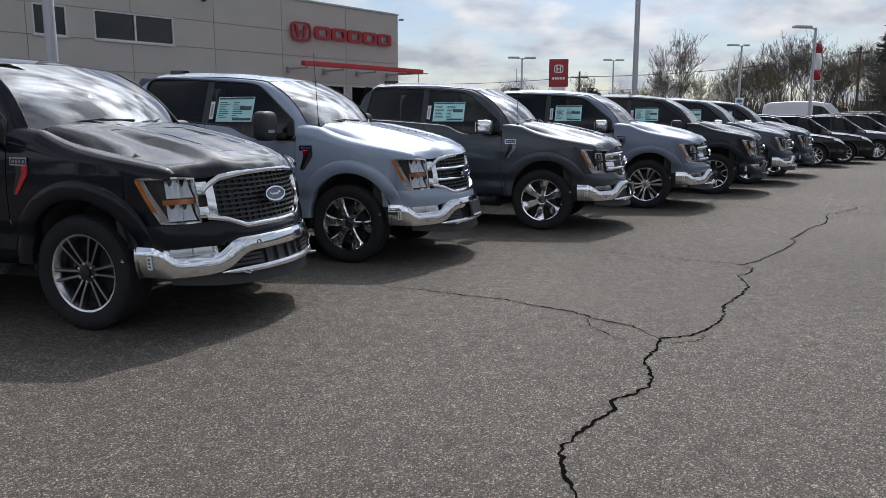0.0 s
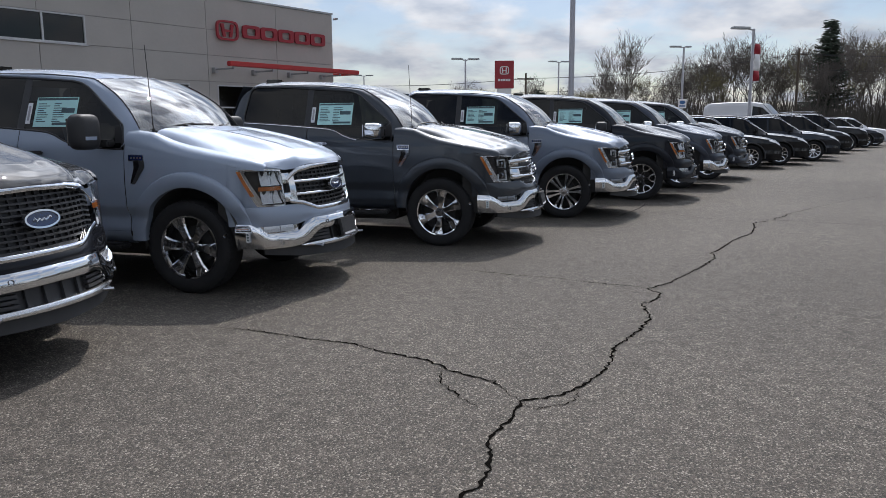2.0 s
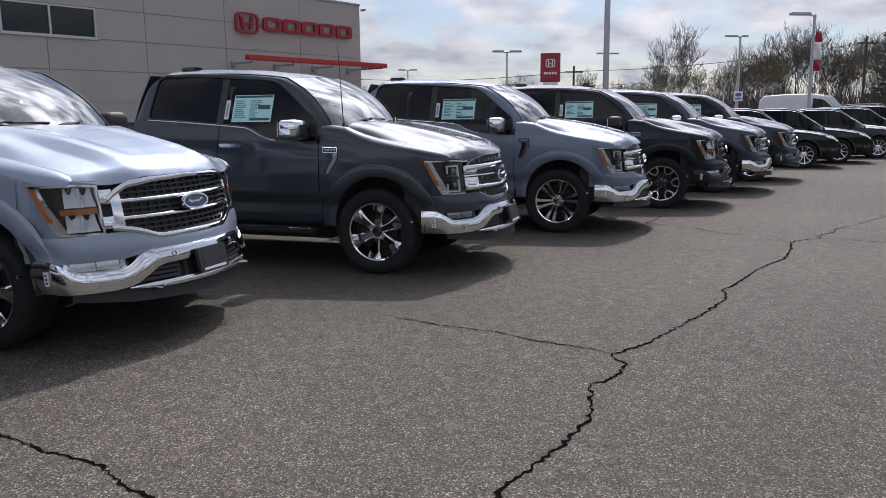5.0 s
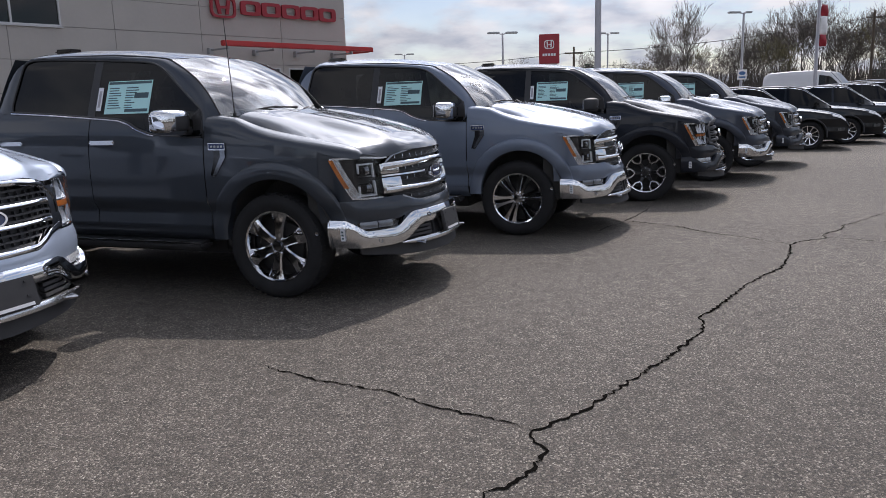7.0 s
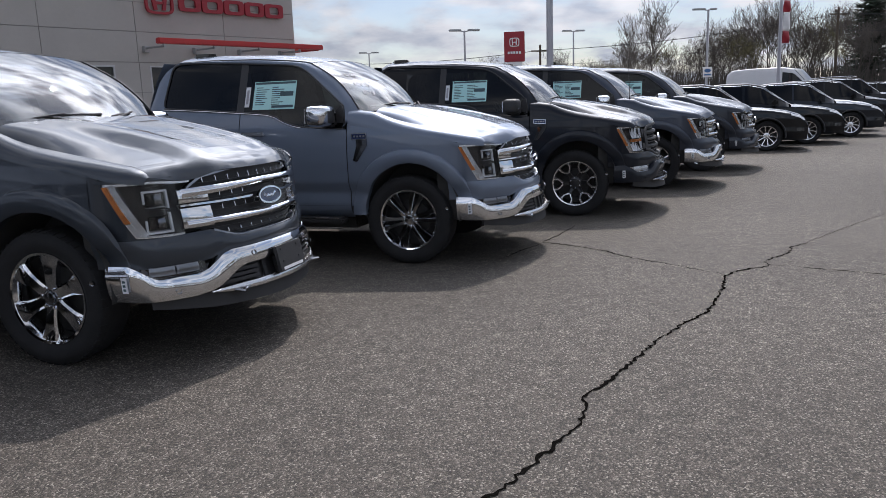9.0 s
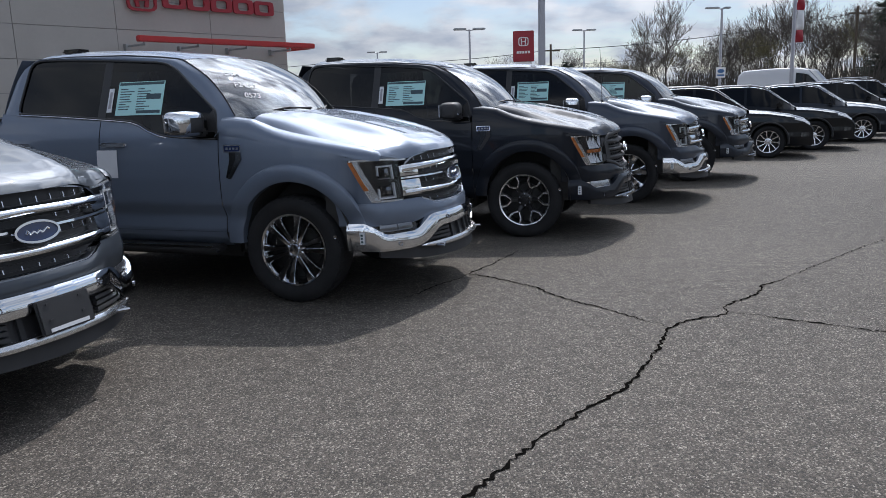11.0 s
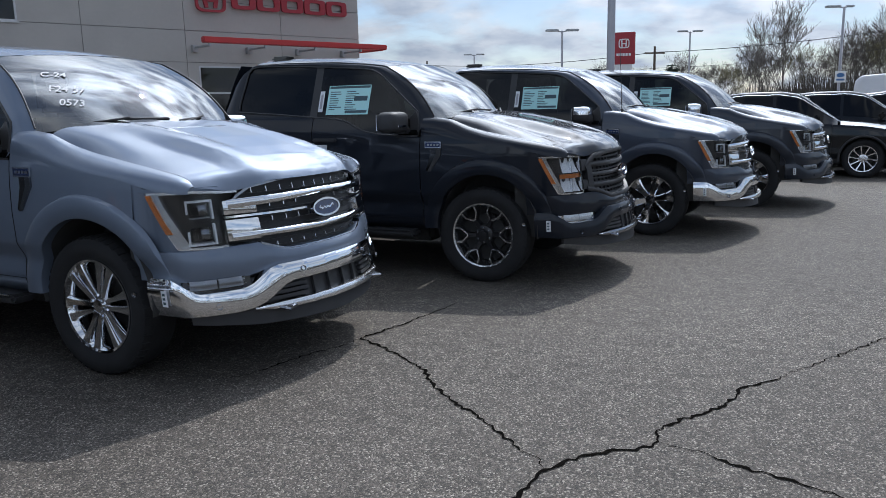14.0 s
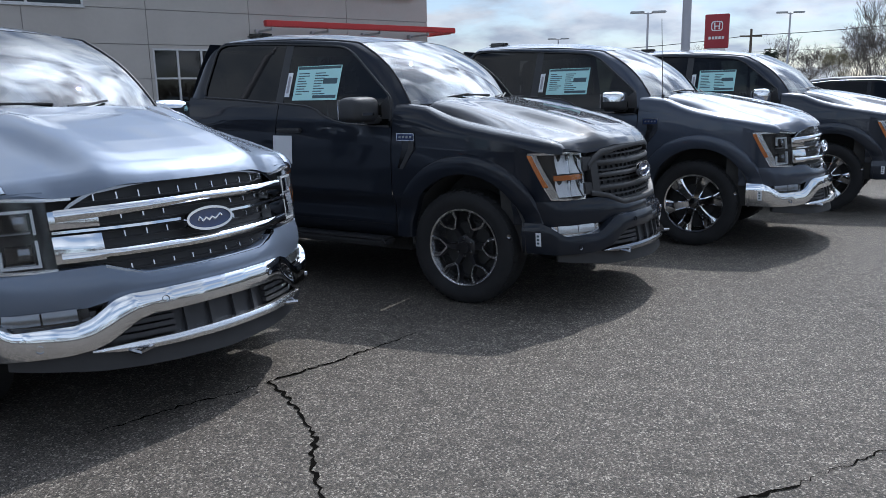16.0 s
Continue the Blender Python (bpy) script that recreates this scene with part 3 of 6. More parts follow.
kinds = [bare_tree(3, 11.5, 0.62, TWIG, "tall bare deciduous tree with fine grey-brown twigs"), bare_tree(8, 10.5, 0.75, TWIG, "bare deciduous tree with a broad twiggy crown"),
         bare_tree(21, 9.5, 0.8, BUD, "deciduous tree just budding yellowish green"), bare_tree(34, 11.5, 0.5, TWIG, "slender bare tree with upright branches")]
rng = random.Random(5)
spots = []
for k in range(84):
    b = radians(13 + 62 * (k + rng.uniform(-0.4, 0.4)) / 84)
    deg = math.degrees(b)
    dist = rng.uniform(96, 124)
    tall = np.interp(deg, [13, 15.5, 17, 18.5, 21, 26, 30, 34, 60, 75], [0.45, 0.55, 0.95, 0.70, 0.78, 0.98, 0.95, 0.95, 0.9, 0.9])
    spots.append((dist * math.sin(b), dist * math.cos(b), tall * rng.uniform(0.82, 1.1) * dist / 105, k))
# unseen trees added beside and behind the camera, to darken what the paint reflects
for k in range(60):
    b = radians(78 + 190 * (k + rng.uniform(-0.4, 0.4)) / 60)
    dist = rng.uniform(58, 80)
    spots.append((dist * math.sin(b), dist * math.cos(b), rng.uniform(0.75, 1.0), k))
for k in range(26):
    b = radians(-16 + 29 * (k + rng.uniform(-0.4, 0.4)) / 26)
    dist = rng.uniform(190, 230)
    spots.append((dist * math.sin(b), dist * math.cos(b), rng.uniform(0.6, 1.0), k))
for i, (x, y, s, k) in enumerate(spots):
    src = kinds[rng.choice((0, 1, 1, 2, 3)) if k % 7 else 2]
    m = pose(x, y, 0, 0, 0, rng.uniform(0, 360)) @ Matrix.Diagonal((s, s, s, 1))
    if i >= 4:
        copy_thing(src, m)
for i in range(4):
    x, y, s, k = spots[i]
    kinds[i].matrix_world = pose(x, y, 0, 0, 0, 70 * i) @ Matrix.Diagonal((s, s, s, 1))

# spruces
def spruce(x, y, h, seed, label):
    rng = random.Random(seed)
    e = thing("spruce", pose(x, y, 0), label, "tree")
    bm = bmesh.new()
    tube(bm, [(0, 0, 0), (0, 0, h)], [0.24, 0.02], 8)
    part("trunk", bm, BARK, e)
    verts, faces = [], []
    z = 1.0
    while z < h - 0.2:
        r = (1 - z / h) ** 0.8 * h * 0.27
        for k in range(7):
            a, rr = rng.uniform(0, 6.28), r * rng.uniform(0.45, 1.3) + 0.15
            zb = z + rng.uniform(-0.35, 0.35)
            d = Vector((math.cos(a), math.sin(a), rng.uniform(-0.42, 0.02)))
            side = Vector((-d.y, d.x, 0))
            n = max(3, int(rr / 0.16))
            for i in range(n):
                p = Vector((0, 0, zb)) + d * rr * (i + 0.5) / n + Vector((0, 0, 0.25 * rr * ((i + 0.5) / n) ** 2))
                w = 0.30 * (1.3 - 0.6 * i / n) * rng.uniform(0.6, 1.4) + 0.10
                for sg in (-1, 1):
                    b = len(verts)
                    tip = p + side * sg * w * 1.6 + d * w * 0.8 + Vector((0, 0, rng.uniform(-0.22, 0.05)))
                    verts += [tuple(p - d * 0.13), tuple(p + d * 0.13), tuple(tip), tuple((p + tip) / 2 + Vector((0, 0, 0.09)))]
                    faces += [(b, b + 1, b + 3), (b + 1, b + 2, b + 3), (b + 2, b, b + 3), (b, b + 2, b + 1)]
        z += 0.26
    me = bpy.data.meshes.new("crown")
    me.from_pydata(verts, [], faces)
    me.materials.append(NEEDLE)
    o = new("crown", me)
    o.parent = e


spruce(51.0, 88.5, 13.0, 2, "tall dark green spruce among bare trees")
spruce(18.6, 96.0, 5.6, 4, "small dark spruce at the lot edge")

# scrub along the far edge, too thick to count; unseen ring added darkens reflections
rng = random.Random(9)
verts, faces = [], []
for k in range(34000):
    far_side = k < 15000
    b = radians(rng.uniform(12, 76) if far_side else rng.uniform(76, 270))
    dist = rng.uniform(88, 122) if far_side else rng.uniform(56, 82)
    p = Vector((dist * math.sin(b), dist * math.cos(b), 0))
    h = rng.uniform(1.6, 5.2) * float(np.interp(math.degrees(b), [12, 16, 20], [0.35, 0.7, 1.0]))
    top = p + Vector((rng.gauss(0, 0.6), rng.gauss(0, 0.6), h))
    w = rng.uniform(0.03, 0.08)
    b0 = len(verts)
    verts += [(p.x - w, p.y, -0.05), (p.x + w, p.y - w, -0.05), (p.x, p.y + w, -0.05), tuple(top)]
    faces += [(b0, b0 + 1, b0 + 3), (b0 + 1, b0 + 2, b0 + 3), (b0 + 2, b0, b0 + 3)]
me = bpy.data.meshes.new("scrub")
me.from_pydata(verts, [], faces)
me.materials.append(SCRUB)
tagged(new("scrub", me), "dense brown leafless scrub at the lot edge, with an unseen added ring behind", "bushes", kind="stuff")
bm = bmesh.new()
grid(bm, lambda u, v: ((84 + 46 * v) * math.sin(radians(10 + 68 * u)), (84 + 46 * v) * math.cos(radians(10 + 68 * u)), 0.02 + 2.2 * max(0, v - 0.12) * (1 + 0.2 * math.sin(40 * u))), 40, 6)
tagged(part("verge", bm, GRASS), "dull grass bank under the trees", "grass", kind="structure")

# ---- vehicle materials ----
CHROME = mat("chrome", (0.80, 0.81, 0.83), 0.07, 1.0, vary=0.03, scale=3, rvar=0.4)
DARKCHROME = mat("smoked_chrome", (0.30, 0.31, 0.33), 0.16, 1.0, vary=0.05)
LAMPCHROME = mat("lamp_chrome", (0.90, 0.91, 0.92), 0.12, 1.0, vary=0.06, scale=20, bump=0.25, bump_scale=28)
SATIN = mat("satin_silver", (0.74, 0.75, 0.77), 0.22, 0.75, vary=0.05)
SATINDARK = mat("grey_machined", (0.36, 0.37, 0.39), 0.3, 0.9)
MACHINED = mat("machined_alloy", (0.80, 0.81, 0.83), 0.26, 1.0, vary=0.06, scale=8)
BLACKALLOY = mat("black_alloy", (0.018, 0.018, 0.020), 0.32, 0.2, coat=0.4)
TYRE = mat("tyre_rubber", (0.024, 0.024, 0.025), 0.85, spec=0.25, vary=0.25, scale=6, bump=0.15, bump_scale=120)
PLASTIC = mat("black_plastic", (0.030, 0.030, 0.032), 0.55, vary=0.15, bump=0.08, bump_scale=300)
GLOSSBLACK = mat("gloss_black", (0.010, 0.010, 0.011), 0.12, coat=0.6)
GRILLEBLACK = mat("grille_black", (0.026, 0.026, 0.028), 0.5)
UNDER = mat("underbody", (0.045, 0.044, 0.043), 0.9, vary=0.3)
TRIM = mat("cabin_trim", (0.035, 0.034, 0.034), 0.85, vary=0.2, scale=5)
SEAT = mat("seat_cloth", (0.07, 0.068, 0.066), 0.9, vary=0.2, scale=9, bump=0.2)
WSGLASS = glass("windscreen_glass", (0.44, 0.50, 0.49), 0.006, 2.5)
FRONTGLASS = glass("front_door_glass", (0.13, 0.15, 0.15), 0.012, 1.5)
PRIVACY = glass("privacy_glass", (0.035, 0.037, 0.04), 0.012, 1.5)
LENS = glass("lamp_lens", (0.90, 0.91, 0.92), 0.02, 1.45)
REFLECTOR = mat("lamp_reflector", (0.94, 0.95, 0.96), 0.24, 0.35, vary=0.10, scale=20, bump=0.5, bump_scale=32)
AMBER = mat("amber_lens", (0.52, 0.155, 0.03), 0.22, vary=0.1, coat=0.5)
LAMPBLACK = mat("lamp_black", (0.016, 0.016, 0.018), 0.3)
DRL = mat("white_light_guide", (0.84, 0.85, 0.87), 0.25, coat=0.3)
# colour brightened to stand in for light coming through the sheet
PAPER = mat("sticker_paper_lit_through", (0.46, 0.76, 0.75), 0.6, vary=0.05)
PAPERWHITE = mat("white_paper", (0.72, 0.73, 0.76), 0.6, vary=0.03)
INK = mat("print_ink", (0.045, 0.085, 0.10), 0.6)
BLUEOVAL = mat("badge_blue", (0.008, 0.022, 0.085), 0.2, coat=1.0)
RED = mat("red_tape", (0.50, 0.02, 0.03), 0.5)
CHALK = mat("window_chalk", (0.75, 0.77, 0.78), 0.8)

# ---- pickup trucks: x ahead, y to the left, z up, from the ground under the front axle ----
ZP, WP = [0.36, 0.46, 0.53, 0.56, 0.655, 0.675, 0.745, 0.765, 0.95, 1.10, 1.19, 1.26, 1.32, 1.42, 1.50], [0.90, 0.930, 0.938, 0.944, 0.930, 0.934, 0.972, 0.978, 0.984, 0.978, 0.970, 0.960, 0.945, 0.912, 0.876]
PLAN = [(0.945, 0.0), (0.94, 0.12), (0.92, 0.28), (0.885, 0.42), (0.845, 0.52), (0.80, 0.62), (0.765, 0.71), (0.725, 0.80), (0.68, 0.86), (0.61, 0.892), (0.50, 0.912), (0.40, 0.93), (0.25, 0.95), (0.08, 0.965)]
ARC = [0.0]
for (xa, ya), (xb, yb) in zip(PLAN, PLAN[1:]):
    ARC.append(ARC[-1] + math.hypot(xb - xa, yb - ya))
PX, PY = [p[0] for p in PLAN], [p[1] for p in PLAN]


def A(y):
    """Distance round the nose from its middle to half-width y."""
    return float(np.interp(y, PY, ARC))


def nose(a, z, out=0.0):
    """A point of the nose: a metres round from the middle, z up, set out from the skin."""
    s, t = (1 if a >= 0 else -1), abs(a)
    x, y = float(np.interp(t, ARC, PX)), float(np.interp(t, ARC, PY))
    x1, y1 = float(np.interp(t + 0.03, ARC, PX)), float(np.interp(t + 0.03, ARC, PY))
    x0, y0 = float(np.interp(max(t - 0.03, 0), ARC, PX)), float(np.interp(max(t - 0.03, 0), ARC, PY))
    n = Vector((y1 - y0, x0 - x1)).normalized()
    lean = (0.94 - z) * 0.22 * max(0.0, 1 - (y / 0.92) ** 3)
    y += (float(np.interp(z, ZP, WP)) - 0.965) * min(max((y - 0.86) / 0.06, 0), 1)
    return Vector((x + lean + n.x * out, s * (y + n.y * out), z))


def lerp_of(table):
    xs, ys = [p[0] for p in table], [p[1] for p in table]
    return lambda a: float(np.interp(abs(a), xs, ys))


def band(bm, a0, a1, zlo, zhi, out=0.0, thick=0.02, bulge=0.0, n=24, nz=1):
    """A strip wrapped on the nose between two heights, with thickness."""
    flo = zlo if callable(zlo) else (lambda a: zlo)
    fhi = zhi if callable(zhi) else (lambda a: zhi)
    cols = []
    for i in range(n + 1):
        a = a0 + (a1 - a0) * i / n
        lo, hi = flo(a), max(flo(a) + 0.001, fhi(a))
        front = [bm.verts.new(nose(a, lo + (hi - lo) * j / nz, out + bulge * math.sin(math.pi * j / nz) ** 0.7)) for j in range(nz + 1)]
        back = [bm.verts.new(nose(a, lo + (hi - lo) * j / nz, out - thick)) for j in (nz, 0)]
        cols.append(front + back)
    m = nz + 3
    for c, d in zip(cols, cols[1:]):
        for j in range(m):
            bm.faces.new((c[j], d[j], d[(j + 1) % m], c[(j + 1) % m]))
    bm.faces.new(cols[0])
    bm.faces.new(cols[-1][::-1])
    return bm


EDGE_U, EDGE_Z = [0, 0.07, 0.14, 0.20, 0.31, 0.52, 0.70, 0.90, 0.95, 0.98, 1.0], [1.395, 1.366, 1.338, 1.318, 1.288, 1.244, 1.210, 1.168, 1.150, 1.130, 1.104]
MID_U, MID_Z = [0, 0.2, 0.48, 0.70, 0.84, 0.92, 0.96, 0.985, 1.0], [1.446, 1.418, 1.358, 1.298, 1.246, 1.202, 1.170, 1.143, 1.112]


def half_width(x, z):
    w = float(np.interp(z, ZP, WP))
    if x > 0.08:
        w += float(np.interp(x, PX[::-1], PY[::-1])) - 0.965
    return w


def hood_edge(x):
    """Half-width and height of the bonnet's side edge."""
    u = min(max((x + 0.30) / 1.0175, 0), 1)
    return 0.84 - 0.06 * u, float(np.interp(u, EDGE_U, EDGE_Z)) if x > -0.30 else 1.395 + 0.02 * min(1, (-0.30 - x) / 0.15)


def shoulder_z(x):
    """Height at which the fender's side turns over into its top."""
    return float(np.interp(x, [-0.545, -0.30, -0.1, 0.3, 0.42, 0.55, 0.68, 0.72], [1.285, 1.25, 1.21, 1.16, 1.128, 1.094, 1.076, 1.07]))


ARCH = [(0.05, 0.485, 0.455), (-3.64, 0.485, 0.455)]


def skin(bm, side, x0, x1, zb, zt, nx, nz, shoulder=0.0):
    """Body side between two stations, with the wheel openings cut out."""
    def place(u, v):
        x = x0 + (x1 - x0) * u
        lo, hi = (zb(x) if callable(zb) else zb), (zt(x) if callable(zt) else zt)
        z = lo + (hi - lo) * v
        for cx, cz, r in ARCH:
            dx, dz = x - cx, z - cz
            d = math.hypot(dx, dz)
            if d < r and z > 0.30:
                d = max(d, 1e-4)
                x, z = cx + dx * r / d, cz + dz * r / d
        y = half_width(x, z)
        if shoulder:
            y -= 0.03 * max(0, 1 - (hi - z) / 0.1) ** 2
        return (x, side * y, z)

    def hole(u, v):
        x = x0 + (x1 - x0) * u
        lo, hi = (zb(x) if callable(zb) else zb), (zt(x) if callable(zt) else zt)
        z = lo + (hi - lo) * v
        return any(math.hypot(x - cx, z - cz) < r - 0.012 for cx, cz, r in ARCH)
    grid(bm, place, nx, nz, hole)
    return bm


def belt(x):
    return float(np.interp(x, [-2.75, -2.55, -2.11, -1.53, -1.38, -1.29, -1.20, -1.09, -0.98, -0.63], [1.49, 1.482, 1.456, 1.412, 1.398, 1.372, 1.325, 1.287, 1.268, 1.248]))


def glass_y(z):
    return float(np.interp(z, [1.24, 1.34, 1.44, 1.90, 1.98], [0.940, 0.916, 0.884, 0.712, 0.665]))


def roof(u, v):
    w = 2 * v - 1
    x0 = -0.90 - 0.11 * w * w
    x = x0 + (-2.64 + 0.10 * w ** 4 - x0) * u
    crown = 0.040 * math.sin(math.pi * min(1, u * 0.62)) ** 0.8
    hw = 0.690 + 0.012 * min(1, u * 8)
    z = 1.902 - 0.030 * w * w + crown * (1 - abs(w) ** 3.2) + float(np.interp(u, [0, 0.12, 0.35, 0.7, 1.0], [0, 0.028, 0.062, 0.078, 0.070])) * (1 - 0.15 * abs(w) ** 8)
    rib = 0.006 * (1 if abs(abs(w) - 0.72) < 0.03 else 0)
    return Vector((x, w * hw, z - 0.045 * max(0, (u - 0.94) / 0.06) ** 2 - rib))


def windscreen_at(u, v):
    w = 2 * v - 1
    b = Vector((-0.24 - 0.22 * w * w, 0.83 * w, 1.405))
    t = Vector((-0.90 - 0.11 * w * w, 0.690 * w, 1.900 - 0.030 * w * w))
    return b.lerp(t, u) + Vector((0.045, 0, 0.04)) * math.sin(math.pi * u)


def window_edge(t):
    """The side window's upper outline (x, z): up the windscreen pillar, along the roof, down the rear pillar."""
    ts = [0, 0.03, 0.10, 0.30, 0.345, 0.37, 0.40, 0.45, 0.60, 0.75, 0.80, 0.83, 0.86, 0.95, 0.975, 1.0]
    xs = [-0.60, -0.575, -0.60, -1.01, -1.09, -1.15, -1.23, -1.42, -1.80, -2.28, -2.43, -2.50, -2.535, -2.575, -2.575, -2.54]
    zs = [1.262, 1.31, 1.46, 1.785, 1.828, 1.846, 1.858, 1.872, 1.898, 1.922, 1.922, 1.905, 1.86, 1.575, 1.515, 1.485]
    return float(np.interp(t, ts, xs)), float(np.interp(t, ts, zs))


def cab_edge(t, s):
    """The cab side's outer outline beyond the window, in the same steps."""
    if t < 0.36:
        return windscreen_at(max(0.0, (t - 0.02) / 0.34), 0.5 + 0.5 * s)
    if t < 0.82:
        return roof((t - 0.36) / 0.46, 0.5 + 0.5 * s)
    k = (t - 0.82) / 0.18
    e = roof(1.0, 0.5 + 0.5 * s)
    z = e.z + (1.45 - e.z) * k
    return Vector((float(np.interp(k, [0, 0.12, 0.3, 1], [e.x, -2.635, -2.68, -2.755])), s * (glass_y(z) - 0.004), z))


def wheel(parent, x, side, style, r=0.408, rim=0.268, y=0.885, turn=0.0):
    """Tyre on an alloy rim, with hub, lugs, and a brake disc behind the spokes."""
    w = new("wheel")
    w.parent = parent
    w.matrix_local = pose(x, side * y, r) @ Matrix.Rotation(radians(180 if side > 0 else 0), 4, "Z") @ Matrix.Rotation(radians(turn), 4, "Y")
    bm = bmesh.new()
    prof = [(rim - 0.005, 0.005), (rim + 0.012, -0.020), (rim + 0.06, -0.048), (r - 0.045, -0.050), (r - 0.016, -0.036), (r - 0.002, -0.012), (r, 0.03),
            (r, 0.17), (r - 0.016, 0.21), (r - 0.06, 0.225), (rim, 0.20)]
    lathe(bm, prof, 48)
    for k in range(48):
        m = Matrix.Rotation(2 * math.pi * k / 48, 4, "Y") @ Matrix.Translation((0, 0.0, r - 0.008)) @ Matrix.Rotation(radians(12), 4, "X")
        box(bm, -0.013, 0.013, -0.03, 0.02, -0.012, 0.010, m=m)
    part("tyre", bm, TYRE, w)
    face = {"six": CHROME, "split": CHROME, "hex": BLACKALLOY, "double": BLACKALLOY, "multi": MACHINED, "plain": MACHINED}[style]
    bm = bmesh.new()
    lathe(bm, [(rim - 0.012, 0.19), (rim - 0.03, 0.03), (rim - 0.014, 0.0), (rim - 0.004, -0.022), (rim + 0.010, -0.026), (rim + 0.012, -0.016)], 48)
    part("rim", bm, {"hex": MACHINED, "double": MACHINED}.get(style, face), w)
    bm = bmesh.new()
    lathe(bm, [(0.0, 0.10), (0.17, 0.10), (0.175, 0.12), (0.0, 0.125)], 32)
    lathe(bm, [(0.0, 0.15), (rim - 0.02, 0.15)], 32)
    part("brake_disc", bm, UNDER, w)

    def spoke(bm, pts, depth=0.05):
        """A bar through (radius, sideways, half-width, height) stations, bevelled on its face."""
        rings = []
        for rr, off, hw, h in pts:
            rings.append([Vector((off - hw, h + depth, rr)), Vector((off - hw, h + 0.012, rr)), Vector((off - hw * 0.72, h, rr)), Vector((off + hw * 0.72, h, rr)), Vector((off + hw, h + 0.012, rr)), Vector((off + hw, h + depth, rr))])
        return rings

    def add(bm, rings, m):
        vs = [[bm.verts.new(m @ p) for p in q] for q in rings]
        for q, s in zip(vs, vs[1:]):
            for k in range(6):
                bm.faces.new((q[k], q[(k + 1) % 6], s[(k + 1) % 6], s[k]))
        bm.faces.new(vs[0])
        bm.faces.new(vs[-1])

    R = rim - 0.008
    if style == "six":
        sets = [[(0.05, 0, 0.036, 0.000), (0.10, 0, 0.036, -0.006), (0.18, 0, 0.046, -0.012), (R - 0.02, 0, 0.066, -0.016), (R, 0, 0.074, -0.018)]]
        n = 6
    elif style == "split":
        sets = [[(0.05, 0.018 * s, 0.018, 0.0), (0.12, 0.026 * s, 0.019, -0.006), (0.20, 0.038 * s, 0.024, -0.013), (R, 0.050 * s, 0.034, -0.018)] for s in (-1, 1)]
        n = 6
    elif style == "double":
        sets = [[(0.05, 0.016 * s, 0.014, 0.012), (0.15, 0.026 * s, 0.014, -0.004), (R, 0.040 * s, 0.016, -0.018)] for s in (-1, 1)]
        n = 6
    elif style == "hex":
        sets = [[(0.05, 0, 0.026, 0.014), (0.14, 0, 0.020, 0.0), (0.15, 0, 0.018, -0.002)]] + [[(0.145, 0.004 * s, 0.015, -0.002), (0.20, 0.058 * s, 0.012, -0.012), (R, 0.066 * s, 0.014, -0.018)] for s in (-1, 1)]
        n = 6
    else:
        sets = [[(0.04, 0, 0.014, 0.012), (0.14, 0.012, 0.012, -0.002), (R, 0.030, 0.017, -0.016)]]
        n = 10
    for k in range(n):
        m = Matrix.Rotation(2 * math.pi * (k + 0.25) / n, 4, "Y")
        bm = bmesh.new()
        for pts in sets:
            add(bm, spoke(bm, pts), m)
        part("spoke", bm, face, w)
        if style in ("hex", "double"):
            bm = bmesh.new()
            for pts in (sets[1:] if style == "hex" else sets):
                add(bm, spoke(bm, [(a, b, c * (0.85 if style == "hex" else 0.62), d - 0.003) for a, b, c, d in pts], 0.01), m)
            part("machined_face", bm, MACHINED if style == "hex" else SATINDARK, w)
    bm = bmesh.new()
    lathe(bm, [(0.085, 0.06), (0.080, 0.012), (0.060, 0.004), (0.042, 0.004), (0.038, -0.012), (0.0, -0.014)], 24)
    part("hub", bm, face if style != "six" else DARKCHROME, w)
    bm = bmesh.new()
    lathe(bm, [(0.011, 0.02), (0.011, -0.008), (0.0, -0.010)], 8)
    nut = part("lug_nut", bm, CHROME if style != "hex" else DARKCHROME, w)
    for k in range(6):
        a = 2 * math.pi * (k + 0.75) / 6
        o = nut if k == 0 else new("lug_nut", nut.data)
        o.parent = w
        o.matrix_local = Matrix.Translation((0.062 * math.sin(a), 0, 0.062 * math.cos(a)))
    return w


def on_nose(a, z, out):
    """A frame on the nose: x across, y up, z outwards."""
    p = nose(a, z, out)
    q = nose(a + 0.02, z, out) - nose(a - 0.02, z, out)
    q = Vector((q.x, q.y, 0)).normalized()
    up = (nose(a, z + 0.05, out) - nose(a, z - 0.05, out)).normalized()
    n = q.cross(up)
    m = Matrix((q, up, n)).transposed().to_4x4()
    m.translation = p
    return m


